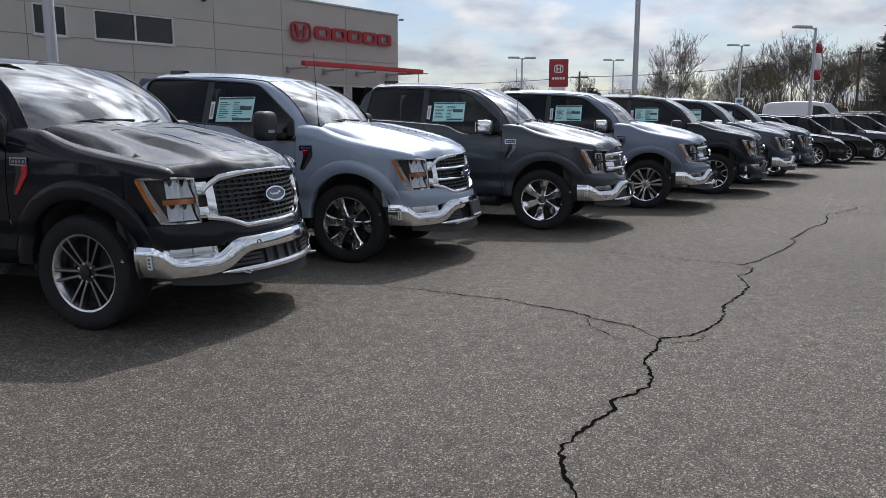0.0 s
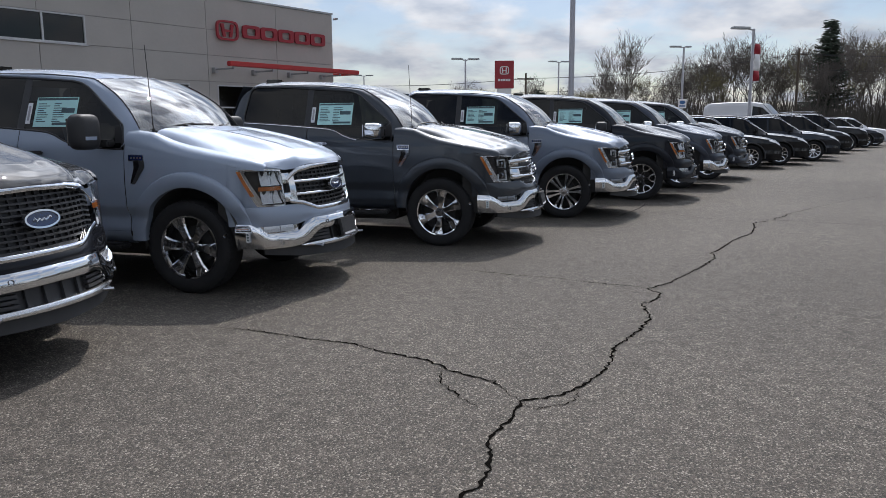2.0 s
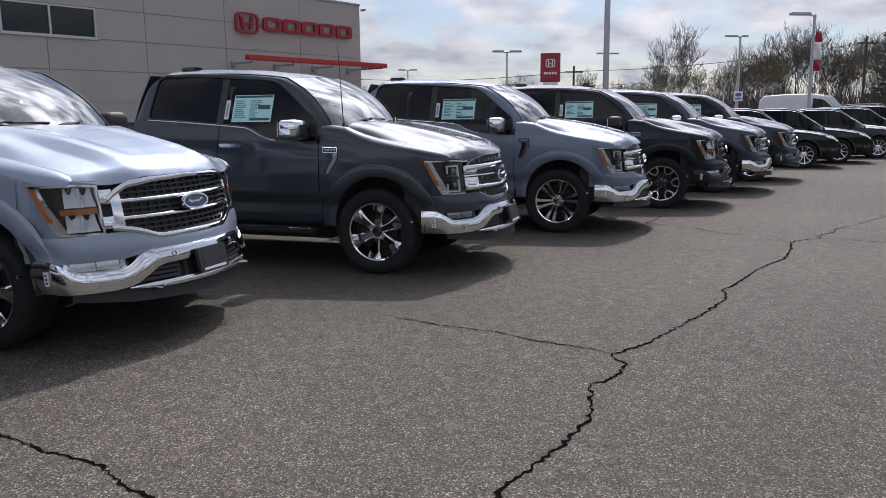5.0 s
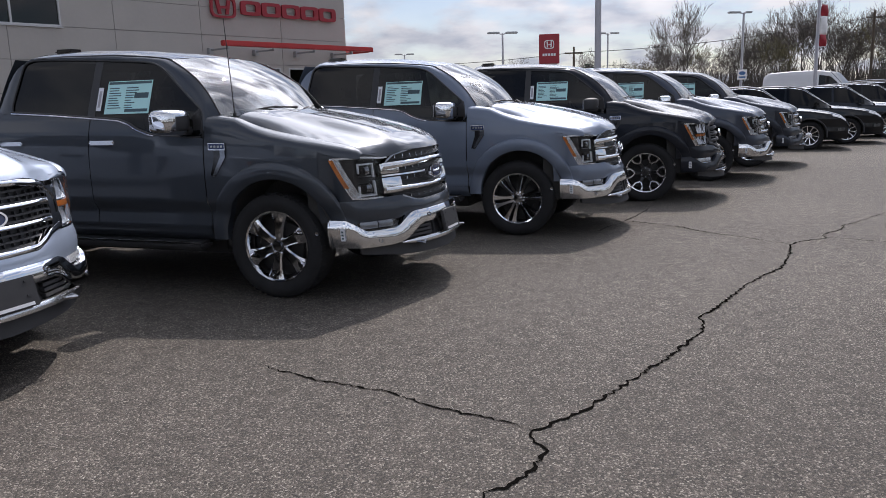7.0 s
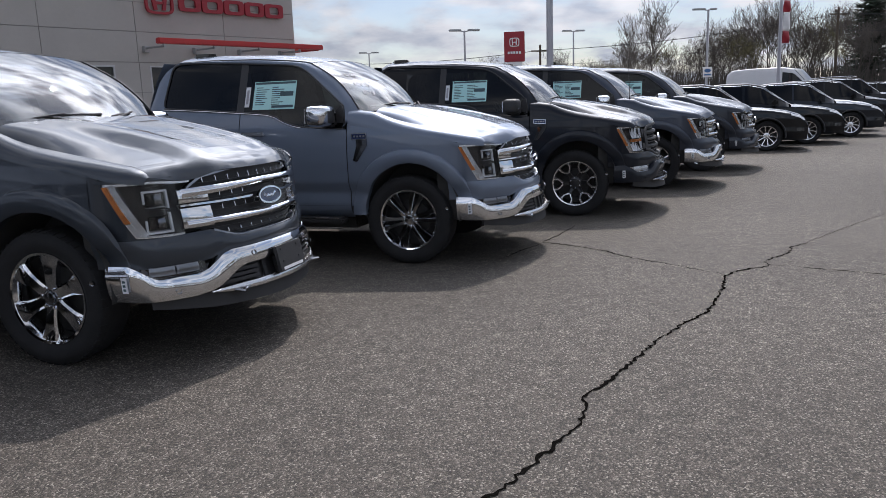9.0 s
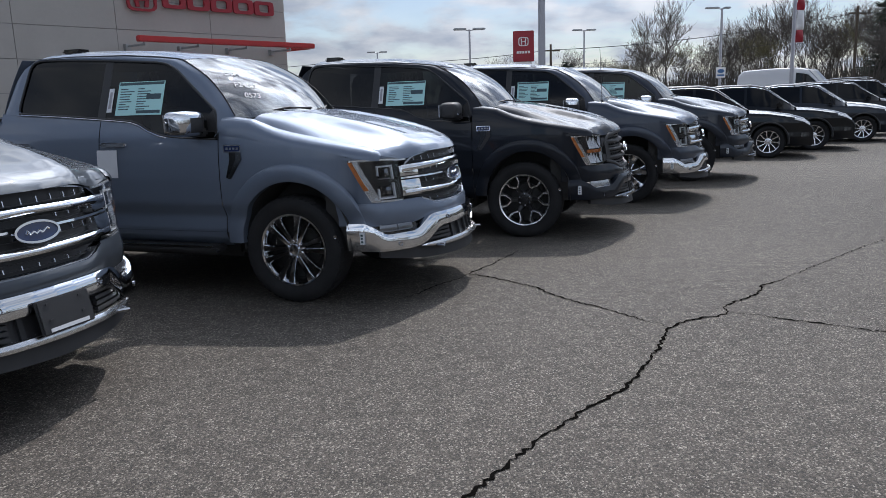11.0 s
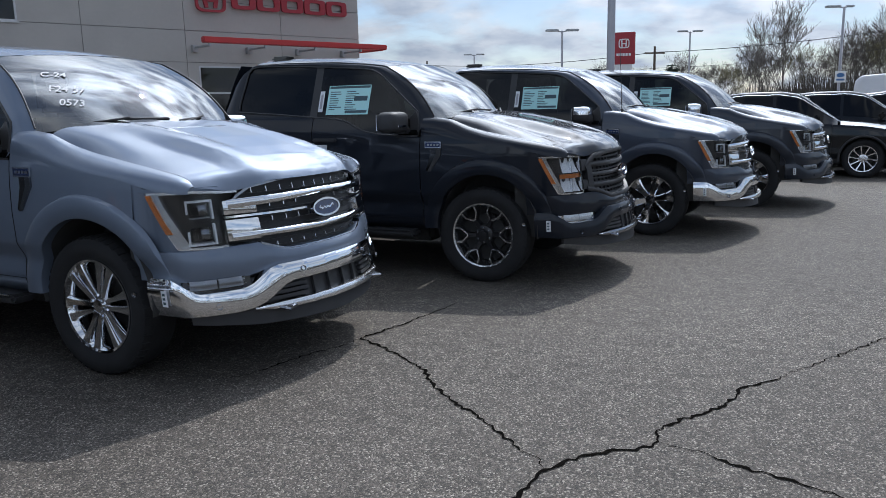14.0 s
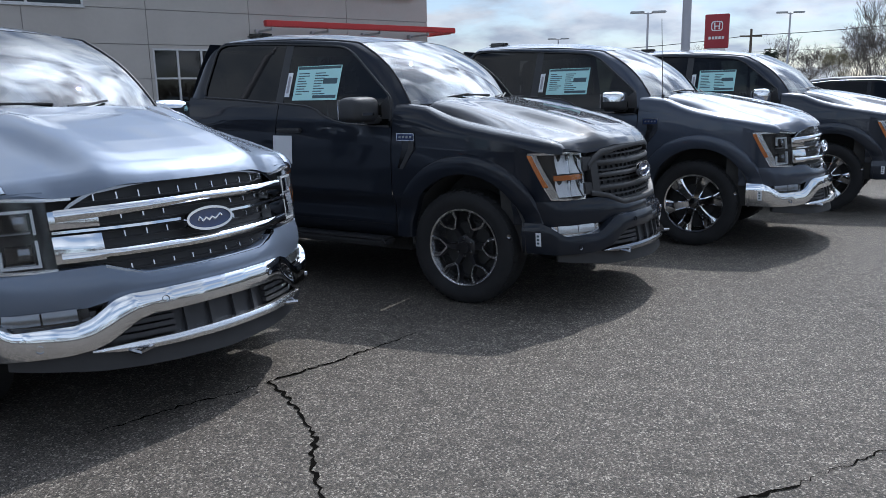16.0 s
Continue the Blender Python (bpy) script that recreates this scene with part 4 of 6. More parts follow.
def headlamp(parent, side, led):
    h = new("headlight")
    h.parent = parent
    ai, ao_top, ao_bot = A(0.655), A(0.911), A(0.872)
    lo = lerp_of([(ai, 0.765), (ao_bot, 0.775), (ao_top, 1.065)])
    hi = lerp_of([(ai, 1.075), (A(0.80), 1.088), (ao_top, 1.082)])
    s = side
    bm = bmesh.new()
    band(bm, s * ai, s * ao_top, lo, hi, -0.045 if led else -0.10, 0.02, n=24)
    part("housing", bm, LAMPBLACK if led else REFLECTOR, h)

    def slant(bm, k0, k1, z0, z1, out, thick=0.03):
        """A bar along the slanting outer edge, k0 to k1 metres inside it."""
        rows = []
        for i in range(15):
            z = z0 + (z1 - z0) * i / 14
            edge = ao_bot + (ao_top - ao_bot) * min(max((z - 0.775) / 0.29, 0), 1)
            rows.append([bm.verts.new(nose(s * (edge - k), z, o)) for k, o in ((k0, out - thick), (k0, out), (k1, out), (k1, out - thick))])
        for p, q in zip(rows, rows[1:]):
            for j in range(4):
                bm.faces.new((p[j], p[(j + 1) % 4], q[(j + 1) % 4], q[j]))
        bm.faces.new(rows[0])
        bm.faces.new(rows[-1][::-1])
    bm = bmesh.new()
    band(bm, s * (ai - 0.10 if led else ai), s * (ao_top - 0.004), lambda a: hi(a) - 0.014, hi, 0.004, 0.03, n=24)
    slant(bm, 0.026, 0.072 if led else 0.060, 0.776, 1.072, 0.000)
    slant(bm, -0.002, 0.030, 0.776, 0.86, 0.003)
    band(bm, s * ai, s * (ao_bot + 0.004), lo, lambda a: lo(a) + 0.014, 0.004, 0.03, n=10)
    if not led:
        band(bm, s * ai, s * (ai + 0.014), lo, hi, 0.004, 0.03, n=2)
    part("bezel", bm, SATIN if led else CHROME, h, "satin silver bezel" if led else "chrome bezel")
    bm = bmesh.new()
    slant(bm, -0.002, 0.030, 0.862, 1.068, 0.006)
    part("side_marker", bm, AMBER, h, "amber side marker")
    if led:
        a0, a1 = ai + 0.055, ai + 0.205
        bm = bmesh.new()
        for za, zb, gap in ((0.930, 1.035, 1), (0.792, 0.905, -1)):
            t = 0.011
            band(bm, s * a0, s * a1, zb - t if gap > 0 else za, zb if gap > 0 else za + t, 0.0, 0.018, n=8)
            band(bm, s * a0, s * (a0 + t), za, zb, 0.0, 0.018, n=2)
            band(bm, s * (a1 - t), s * a1, (za + zb) / 2 - 0.02 if gap > 0 else za, zb if gap > 0 else (za + zb) / 2 + 0.02, 0.0, 0.018, n=2)
        part("light_guide", bm, DRL, h, "white C-shaped light guides")
        for zc in (0.982, 0.850):
            bm = bmesh.new()
            band(bm, s * (a0 + 0.024), s * (a1 - 0.022), zc - 0.038, zc + 0.036, -0.020, 0.018, n=6)
            part("lamp_cell", bm, GLOSSBLACK, h)
            bm = bmesh.new()
            band(bm, s * (a0 + 0.036), s * (a0 + 0.078), zc - 0.026, zc + 0.024, -0.015, 0.012, 0.006, n=4, nz=4)
            part("projector", bm, DARKCHROME, h, "smoked projector lens")
            bm = bmesh.new()
            band(bm, s * (a0 + 0.020), s * (a1 - 0.018), zc - 0.046, zc - 0.041, -0.006, 0.03, n=6)
            part("lamp_fin", bm, SATINDARK, h)
    else:
        a0, a1 = ai + 0.022, ai + 0.215
        bm = bmesh.new()
        band(bm, s * a0, s * (a1 + 0.03), 0.902, 0.936, -0.004, 0.02, n=8)
        part("indicator", bm, AMBER, h, "amber indicator")
        for za, zb in ((0.944, 1.062), (0.79, 0.896)):
            bm = bmesh.new()
            grid(bm, lambda u, v: nose(s * (a0 + (a1 - a0) * u), za + (zb - za) * v, -0.008 - 0.046 * v - 0.010 * math.sin(math.pi * v) - 0.016 * math.sin(2 * math.pi * u) ** 2), 14, 8)
            part("bowl", bm, REFLECTOR, h, "chrome reflector bowl")
            bm = bmesh.new()
            band(bm, s * (a0 + (a1 - a0) * 0.5 - 0.003), s * (a0 + (a1 - a0) * 0.5 + 0.003), za, zb, -0.004, 0.03, n=1)
            part("bowl_rib", bm, LAMPCHROME, h)
    bm = bmesh.new()
    band(bm, s * ai, s * (ao_top - 0.02), lambda a: lo(a) + 0.008, lambda a: hi(a) - 0.008, 0.010, 0.004, n=18)
    o = part("lens", bm, LENS, h)
    o.visible_shadow = False


def oval_badge(parent, m, rx):
    b = new("oval_badge")
    b.parent = parent
    b.matrix_local = m
    bm = bmesh.new()
    ring_slab(bm, oval(rx, rx * 0.42, 32), oval(rx * 0.90, rx * 0.335, 32), Matrix(), 0.022)
    part("badge_ring", bm, CHROME, b, "chrome ring")
    bm = bmesh.new()
    slab(bm, oval(rx * 0.90, rx * 0.335, 32), Matrix(), 0.016)
    part("badge_field", bm, BLUEOVAL, b, "blue enamel oval")
    bm = bmesh.new()
    pts = [(-0.5, -0.04), (-0.42, 0.08), (-0.30, -0.06), (-0.16, 0.03), (-0.04, -0.06), (0.10, 0.03), (0.22, -0.05), (0.34, 0.02), (0.46, 0.10), (0.52, 0.02)]
    tube(bm, [(x * rx, y * rx, 0.016) for x, y in pts], rx * 0.045, 6)
    part("badge_mark", bm, CHROME, b, "pale brush mark")


def truck(pos, heading, paint, label, grille="lariat", led=True, bumper="chrome", wheels="six", mirror="chrome", handles="paint", board=True, plate=False,
          scribble=False, paper=False, sticker=True, tape=False, antenna=True, turn=0.0, dash=True):
    h = radians(heading)
    left = Vector((-math.sin(h), math.cos(h), 0))
    T = thing("pickup_truck", Matrix.Translation(Vector((*pos, 0)) + left * 0.885) @ Matrix.Rotation(h, 4, "Z"), label, "pickup truck", "trucks in the row")

    # sides
    for s in (-1, 1):
        bm = bmesh.new()
        skin(bm, s, -0.545, 0.42, lambda x: 0.54 if x < 0.3 else 0.60, shoulder_z, 48, 48)

        def fender_top(u, v):
            x = -0.545 + 1.258 * u
            (yh, zh), z0 = hood_edge(x), shoulder_z(x)
            w = max(half_width(x, z0), yh + 0.006)
            return (x, s * (yh + 0.004 + (w - yh - 0.004) * math.cos(v * math.pi / 2) ** 0.8), z0 + (zh - z0) * math.sin(v * math.pi / 2) ** 1.1)
        grid(bm, fender_top, 70, 9)
        band(bm, s * A(0.64), s * A(0.927), lerp_of([(A(0.90), 0.62), (A(0.912), 0.70), (A(0.927), 0.79)]), lerp_of([(A(0.655), 0.764), (A(0.872), 0.773), (A(0.911) + 0.004, 1.066), (A(0.911) + 0.006, 1.10), (A(0.927), 1.14)]), 0.0, 0.03, n=60)
        band(bm, s * A(0.66), s * A(0.92), lerp_of([(A(0.655), 1.076), (A(0.80), 1.089), (A(0.911), 1.083)]), 1.104, 0.0, 0.03, n=20)
        part("front_fender", bm, paint, T)
        bm = bmesh.new()
        skin(bm, s, -1.675, -0.553, 0.54, belt, 30, 44)
        d = part("front_door", bm, paint, T)
        bm = bmesh.new()
        skin(bm, s, -2.75, -1.683, 0.54, belt, 24, 44)
        rd = part("rear_door", bm, paint, T)
        bm = bmesh.new()
        skin(bm, s, -4.86, -2.775, 0.54, lambda x: 1.46, 60, 44, 1)
        part("bed_side", bm, paint, T)
        bm = bmesh.new()
        box(bm, -4.87, -2.76, min(s * 0.90, s * 0.80), max(s * 0.90, s * 0.80), 1.42, 1.455, 0.008)
        part("bed_rail", bm, PLASTIC, T)
        # wheel lips
        for cx, cz, r in ARCH:
            bm = bmesh.new()
            rows = []
            for k in range(37):
                a = radians((8 if cx > -1 else -6) + (178 if cx > -1 else 192) * k / 36)
                row = []
                for rr, o in ((r - 0.004, -0.05), (r - 0.004, 0.012), (r + 0.010, 0.022), (r + 0.06, 0.026), (r + 0.108, 0.024), (r + 0.118, 0.020), (r + 0.130, -0.004)):
                    x, z = cx + rr * math.cos(a), cz + rr * math.sin(a)
                    row.append(bm.verts.new((x, s * (half_width(min(x, 0.5), max(z, 0.54)) + o), max(z, 0.46))))
                rows.append(row)
            for p, q in zip(rows, rows[1:]):
                for j in range(6):
                    bm.faces.new((p[j], p[j + 1], q[j + 1], q[j]))
            part("wheel_lip", bm, paint, T)
            bm = bmesh.new()
            grid(bm, lambda u, v: (cx + (r + 0.0) * math.cos(radians(-10 + 200 * u)), s * (0.945 - 0.38 * v), max(0.3, cz + r * math.sin(radians(-10 + 200 * u)))), 20, 2)
            slab(bm, [(cx + r * math.cos(radians(-10 + 200 * k / 16)), max(0.3, cz + r * math.sin(radians(-10 + 200 * k / 16)))) for k in range(17)], Matrix.Translation((0, s * 0.56, 0)) @ Matrix.Rotation(radians(90), 4, "X"), 0.01)
            part("wheel_liner", bm, UNDER, T)
        # rocker and step
        bm = bmesh.new()
        grid(bm, lambda u, v: (-2.75 + 2.2 * u, s * (0.95 - 0.10 * v ** 2), 0.54 - 0.12 * v), 6, 4)
        part("rocker", bm, paint, T)
        if board:
            bm = bmesh.new()
            box(bm, -2.70, -0.62, min(s * 1.0, s * 0.84), max(s * 1.0, s * 0.84), 0.375, 0.435, 0.02)
            rb = part("running_board", bm, PLASTIC, T)
            bm = bmesh.new()
            box(bm, -2.68, -0.66, min(s * 1.004, s * 0.985), max(s * 1.004, s * 0.985), 0.426, 0.438, 0.003)
            part("board_trim", bm, CHROME if handles == "chrome" else PLASTIC, rb, "chrome strip" if handles == "chrome" else "")
        # greenhouse
        N = 90

        def cab_side(u, v):
            x, z = window_edge(u)
            a, b = Vector((x, s * (glass_y(z) + 0.010), z)), cab_edge(u, s)
            return a.lerp(b, v) + Vector((0, s * 0.014, 0.006)) * math.sin(math.pi * v)
        bm = bmesh.new()
        grid(bm, cab_side, N, 6)
        part("window_frame", bm, paint, T)
        bm = bmesh.new()
        tube(bm, [cab_side(0.02 + 0.96 * k / 70, 0.0) for k in range(71)], 0.009, 6)
        tube(bm, [(x, s * (glass_y(belt(x)) + 0.016), belt(x) + 0.004) for x in np.linspace(-0.58, -2.56, 60)], 0.010, 6)
        tube(bm, [cab_edge(0.03 + 0.79 * k / 60, s) + Vector((0, s * 0.003, 0.002)) for k in range(61)], 0.006, 6)
        part("window_seal", bm, PLASTIC, T)
        if handles == "chrome":
            bm = bmesh.new()
            tube(bm, [(x, s * (glass_y(belt(x)) + 0.028), belt(x) - 0.006) for x in np.linspace(-1.02, -2.56, 60)], 0.006, 6)
            part("belt_moulding", bm, CHROME, T, "thin chrome belt moulding")

        def pane(xa, xb):
            """Glass between the sill and the upper outline, from station xa back to xb."""
            bm = bmesh.new()
            edge = [window_edge(k / 240) for k in range(241)]
            ex, ez = [q[0] for q in edge[5:236]], [q[1] for q in edge[5:236]]

            def at(u, v):
                x = xa + (xb - xa) * u
                lo = belt(x) - 0.004
                hi = max(lo + 0.004, float(np.interp(-x, [-q for q in ex], ez)))
                z = lo + (hi - lo) * v
                return (x, s * (glass_y(z) + 0.002), z)
            grid(bm, at, 44, 10)
            return bm
        o = part("front_side_window", pane(-0.58, -1.655), FRONTGLASS, d)
        o.visible_shadow = False
        part("rear_side_window", pane(-1.735, -2.572), PRIVACY, rd)
        bm = bmesh.new()
        grid(bm, lambda u, v: (-1.735 + 0.08 * u, s * (glass_y(belt(-1.7) + (1.898 - belt(-1.7)) * v) + 0.004), belt(-1.7) + (1.896 - belt(-1.7)) * v), 2, 8)
        part("centre_pillar", bm, PLASTIC, T)
        bm = bmesh.new()
        slab(bm, [(-0.58, 1.255), (-0.66, 1.255), (-0.66, 1.42), (-0.60, 1.47), (-0.582, 1.40)], Matrix.Translation((0, s * 0.914, 0)) @ Matrix.Rotation(radians(90), 4, "X"), 0.012)
        part("mirror_sail", bm, PLASTIC, T)
        # handles
        for hx, dd in ((-1.52, d), (-2.50, rd)):
            bm = bmesh.new()
            box(bm, hx - 0.13, hx + 0.13, min(s * 1.004, s * 0.965), max(s * 1.004, s * 0.965), 1.205, 1.24, 0.012)
            part("door_handle", bm, {"chrome": CHROME, "paint": paint, "black": PLASTIC}[handles], dd, "chrome handle" if handles == "chrome" else "")
        # mirror
        mir = new("door_mirror")
        mir.parent = T
        bm = bmesh.new()
        box(bm, -0.79, -0.66, min(s * 0.90, s * 1.02), max(s * 0.90, s * 1.02), 1.275, 1.335, 0.015)
        part("mirror_arm", bm, PLASTIC, mir)
        mx, my, mz, hx_, hy_, hz_ = (-0.76, 1.18, 1.405, 0.085, 0.135, 0.150) if mirror == "tow" else (-0.74, 1.09, 1.378, 0.100, 0.150, 0.090)

        def pod(bm, grow, cut=None):
            """A rounded mirror pod, its shell open where cut says so."""
            def place(u, v):
                la, lo_ = math.pi * (v - 0.5), 2 * math.pi * u
                f = lambda c, e: math.copysign(abs(c) ** e, c)
                return Vector((mx + (hx_ + grow) * f(math.cos(la), 0.5) * f(math.cos(lo_), 0.55), s * (my + (hy_ + grow) * f(math.cos(la), 0.5) * f(math.sin(lo_), 0.55)), mz + (hz_ + grow) * f(math.sin(la), 0.5)))
            grid(bm, place, 32, 18, (lambda u, v: cut(place(u, v))) if cut else None)
        bm = bmesh.new()
        pod(bm, 0.0)
        part("mirror_shell", bm, PLASTIC, mir)
        if mirror in ("chrome", "top"):
            bm = bmesh.new()
            pod(bm, 0.006, (lambda c: c.x < -0.80 or (1.312 < c.z < 1.42 and abs(c.y) < 1.165)) if mirror == "chrome" else (lambda c: c.x < -0.80 or c.z < 1.39))
            part("mirror_cap", bm, CHROME, mir, "chrome cap")
        else:
            bm = bmesh.new()
            box(bm, mx + hx_ - 0.004, mx + hx_ + 0.004, min(s * (my - 0.05), s * (my + 0.09)), max(s * (my - 0.05), s * (my + 0.09)), mz - hz_ * 0.45, mz - hz_ * 0.25, 0.003)
            part("mirror_lamp", bm, CHROME, mir)
        bm = bmesh.new()
        box(bm, mx - hx_ - 0.003, mx - hx_ + 0.005, min(s * (my - hy_ * 0.75), s * (my + hy_ * 0.75)), max(s * (my - hy_ * 0.75), s * (my + hy_ * 0.75)), mz - hz_ * 0.75, mz + hz_ * 0.75, 0.003)
        part("mirror_glass", bm, CHROME, mir)
        # side vent and badge
        bm = bmesh.new()
        mm = Matrix.Translation((-0.43, s * (half_width(-0.4, 1.15) + 0.004), 1.155)) @ Matrix.Rotation(radians(90 if s < 0 else -90), 4, "X") @ Matrix.Diagonal((1, -s * 1, 1, 1))
        slab(bm, [(-0.065, 0.0), (0.085, 0.0), (0.085, 0.055), (-0.065, 0.055)], mm, 0.008)
        part("side_badge", bm, CHROME, T, "chrome name plate with dark field")
        bm = bmesh.new()
        slab(bm, [(-0.058, 0.007), (0.078, 0.007), (0.078, 0.048), (-0.058, 0.048)], mm @ Matrix.Translation((0, 0, 0.006)), 0.004)
        part("badge_field", bm, BLUEOVAL, T)
        bm = bmesh.new()
        for k in range(4):
            slab(bm, [(-0.042 + 0.03 * k, 0.020), (-0.024 + 0.03 * k, 0.020), (-0.022 + 0.03 * k, 0.036), (-0.040 + 0.03 * k, 0.036)], mm @ Matrix.Translation((0, 0, 0.009)), 0.003)
        part("badge_mark", bm, SATINDARK, T)
        bm = bmesh.new()
        slab(bm, [(-0.045, -0.20), (-0.015, -0.20), (0.085, -0.055), (0.085, 0.0), (0.04, 0.0), (0.04, -0.05)], mm, 0.012)
        part("side_vent", bm, RED if tape else (DARKCHROME if grille in ("lariat", "chrome_mesh") else PLASTIC), T, "red tape on the vent" if tape else "")
        bm = bmesh.new()
        slab(bm, [(-0.065, -0.20), (-0.046, -0.20), (0.038, -0.05), (0.038, 0.0), (-0.02, 0.0), (-0.02, -0.06)], mm, 0.006)
        part("vent_recess", bm, GLOSSBLACK, T)
        # fine gaps round the doors
        headlamp(T, s, led)
        wheel(T, 0.0, s, wheels, turn=turn)
        wheel(T, -3.69, s, wheels, turn=turn + 14)

    # bonnet
    bm = bmesh.new()
    def hood(u, v):
        w = 2 * v - 1
        y = w * (0.84 - 0.06 * u)
        xb = -0.20 - 0.10 * w * w
        xf = float(np.interp(abs(y), PY, PX)) - 0.012
        x = xb + (xf - xb) * u
        ease = lambda q: q * q * (3 - 2 * q)
        fall = 0.22 + 0.40 * ease(min(1, u / 0.7))
        b = 1 - fall * ease(min(max((abs(w) - 0.50) / 0.22, 0), 1)) - (1 - fall) * max(0, (abs(w) - 0.6) / 0.4) ** (2 + 4 * (1 - u) ** 2)
        ze = float(np.interp(u, EDGE_U, EDGE_Z))
        z = ze + (float(np.interp(u, MID_U, MID_Z)) - ze) * b
        dip = 0.014 * ease(min(max((0.46 - abs(w)) / 0.16, 0), 1)) * min(1, 3.5 * (1 - u)) * min(1, u * 6)
        lip = 0.034 * ease(min(max((abs(y) - 0.34) / 0.24, 0), 1)) * max(0, (u - 0.95) / 0.05) * (1 - 0.7 * ease(min(max((abs(y) - 0.62) / 0.12, 0), 1)))
        return (x, y, z - dip - lip)
    grid(bm, hood, 60, 64)
    part("bonnet", bm, paint, T)
    # cowl, wipers
    bm = bmesh.new()
    grid(bm, lambda u, v: (lambda y: (-0.205 - 0.10 * (y / 0.84) ** 2 + (-0.06 - 0.14 * (y / 0.84) ** 2) * u, y, 1.436 - 0.03 * (y / 0.84) ** 4 - 0.03 * u))(-0.83 + 1.66 * v), 3, 24)
    for k in range(30):
        y = -0.62 + 1.24 * k / 29
        box(bm, -0.27 - 0.42 * (y / 0.8) ** 2, -0.22 - 0.42 * (y / 0.8) ** 2, y - 0.006, y + 0.006, 1.415, 1.430)
    part("cowl", bm, PLASTIC, T)
    for y0, y1 in ((-0.60, 0.02), (0.10, 0.66)):
        bm = bmesh.new()
        f = lambda y: -0.26 - 0.36 * (y / 0.8) ** 2
        tube(bm, [(f(y0) + 0.0, y0, 1.448), (f((y0 + y1) / 2) - 0.01, (y0 + y1) / 2, 1.468), (f(y1) - 0.02, y1, 1.464)], 0.008, 6)
        tube(bm, [(f(y0) + 0.06, y0, 1.44), (f((y0 + y1) / 2) + 0.015, (y0 + y1) / 2, 1.476)], 0.007, 6)
        part("wiper", bm, PLASTIC, T)
    # windscreen and roof
    ws = windscreen_at
    bm = bmesh.new()
    grid(bm, ws, 16, 28)
    o = part("windscreen", bm, WSGLASS, T)
    o.visible_shadow = False
    bm = bmesh.new()
    grid(bm, roof, 30, 40)
    part("roof", bm, paint, T)
    bm = bmesh.new()
    grid(bm, lambda u, v: (-2.755 + 0.10 * u ** 2, (2 * v - 1) * (0.89 - 0.19 * u), 1.42 + 0.52 * u), 6, 8)
    box(bm, -2.77, -2.74, -0.92, 0.92, 0.6, 1.43)
    part("cab_back", bm, paint, T)
    bm = bmesh.new()
    box(bm, -2.766, -2.756, -0.55, 0.55, 1.48, 1.76, 0.004)
    part("rear_window", bm, PRIVACY, T)
    bm = bmesh.new()
    box(bm, -2.50, -2.30, -0.42, -0.26, 1.985, 2.035, 0.02)
    part("roof_fin", bm, GLOSSBLACK, T)
    # bed and tailgate
    bm = bmesh.new()
    box(bm, -4.84, -2.77, -0.86, 0.86, 0.78, 0.82)
    box(bm, -2.80, -2.76, -0.90, 0.90, 0.80, 1.43)
    part("bed_floor", bm, PLASTIC, T)
    bm = bmesh.new()
    box(bm, -4.91, -4.85, -0.90, 0.90, 0.62, 1.44, 0.015)
    part("tailgate", bm, paint, T)
    bm = bmesh.new()
    box(bm, -5.02, -4.90, -0.95, 0.95, 0.50, 0.68, 0.04)
    part("rear_bumper", bm, CHROME if bumper == "chrome" else paint, T)
    # chassis and engine bay block
    bm = bmesh.new()
    box(bm, -4.8, 0.55, -0.48, 0.48, 0.36, 0.55)
    box(bm, -0.45, 0.62, -0.56, 0.56, 0.50, 1.05)
    box(bm, -2.70, -0.55, -0.90, 0.90, 0.48, 0.62)
    # low block added to hide the sunlit ground seen under the cab
    box(bm, -3.05, -0.62, -0.62, 0.62, 0.27, 0.50, 0.04)
    box(bm, -4.75, -4.2, -0.5, 0.5, 0.30, 0.55, 0.04)
    tube(bm, [(0, -0.75, 0.41), (0, 0.75, 0.41)], 0.05)
    tube(bm, [(-3.69, -0.75, 0.41), (-3.69, 0.75, 0.41)], 0.07)
    part("chassis", bm, UNDER, T, smooth=False)
    # cabin
    bm = bmesh.new()
    grid(bm, lambda u, v: (-0.50 - 0.62 * u, (2 * v - 1) * 0.80, 1.345 - 0.10 * u ** 3), 8, 4)
    box(bm, -1.2, -1.05, -0.8, 0.8, 0.7, 1.29, 0.03)
    part("dashboard", bm, TRIM, T)
    bm = bmesh.new()
    lathe(bm, [(0.17, 0.0), (0.185, 0.012), (0.20, 0.0), (0.185, -0.012)], 24, Matrix.Translation((-1.18, 0.40, 1.25)) @ Matrix.Rotation(radians(65), 4, "Y") @ Matrix.Rotation(radians(90), 4, "X"), True)
    part("steering_wheel", bm, PLASTIC, T)
    for sx, sy in ((-1.75, -0.42), (-1.75, 0.42), (-2.45, -0.42), (-2.45, 0.42)):
        bm = bmesh.new()
        box(bm, sx - 0.15, sx + 0.40, sy - 0.26, sy + 0.26, 0.75, 0.92, 0.05)
        box(bm, -0.07, 0.07, sy - 0.25, sy + 0.25, 0, 0.62, 0.05, m=Matrix.Translation((sx - 0.08, 0, 0.88)) @ Matrix.Rotation(radians(-14), 4, "Y"))
        box(bm, sx - 0.32, sx - 0.22, sy - 0.13, sy + 0.13, 1.52, 1.70, 0.04)
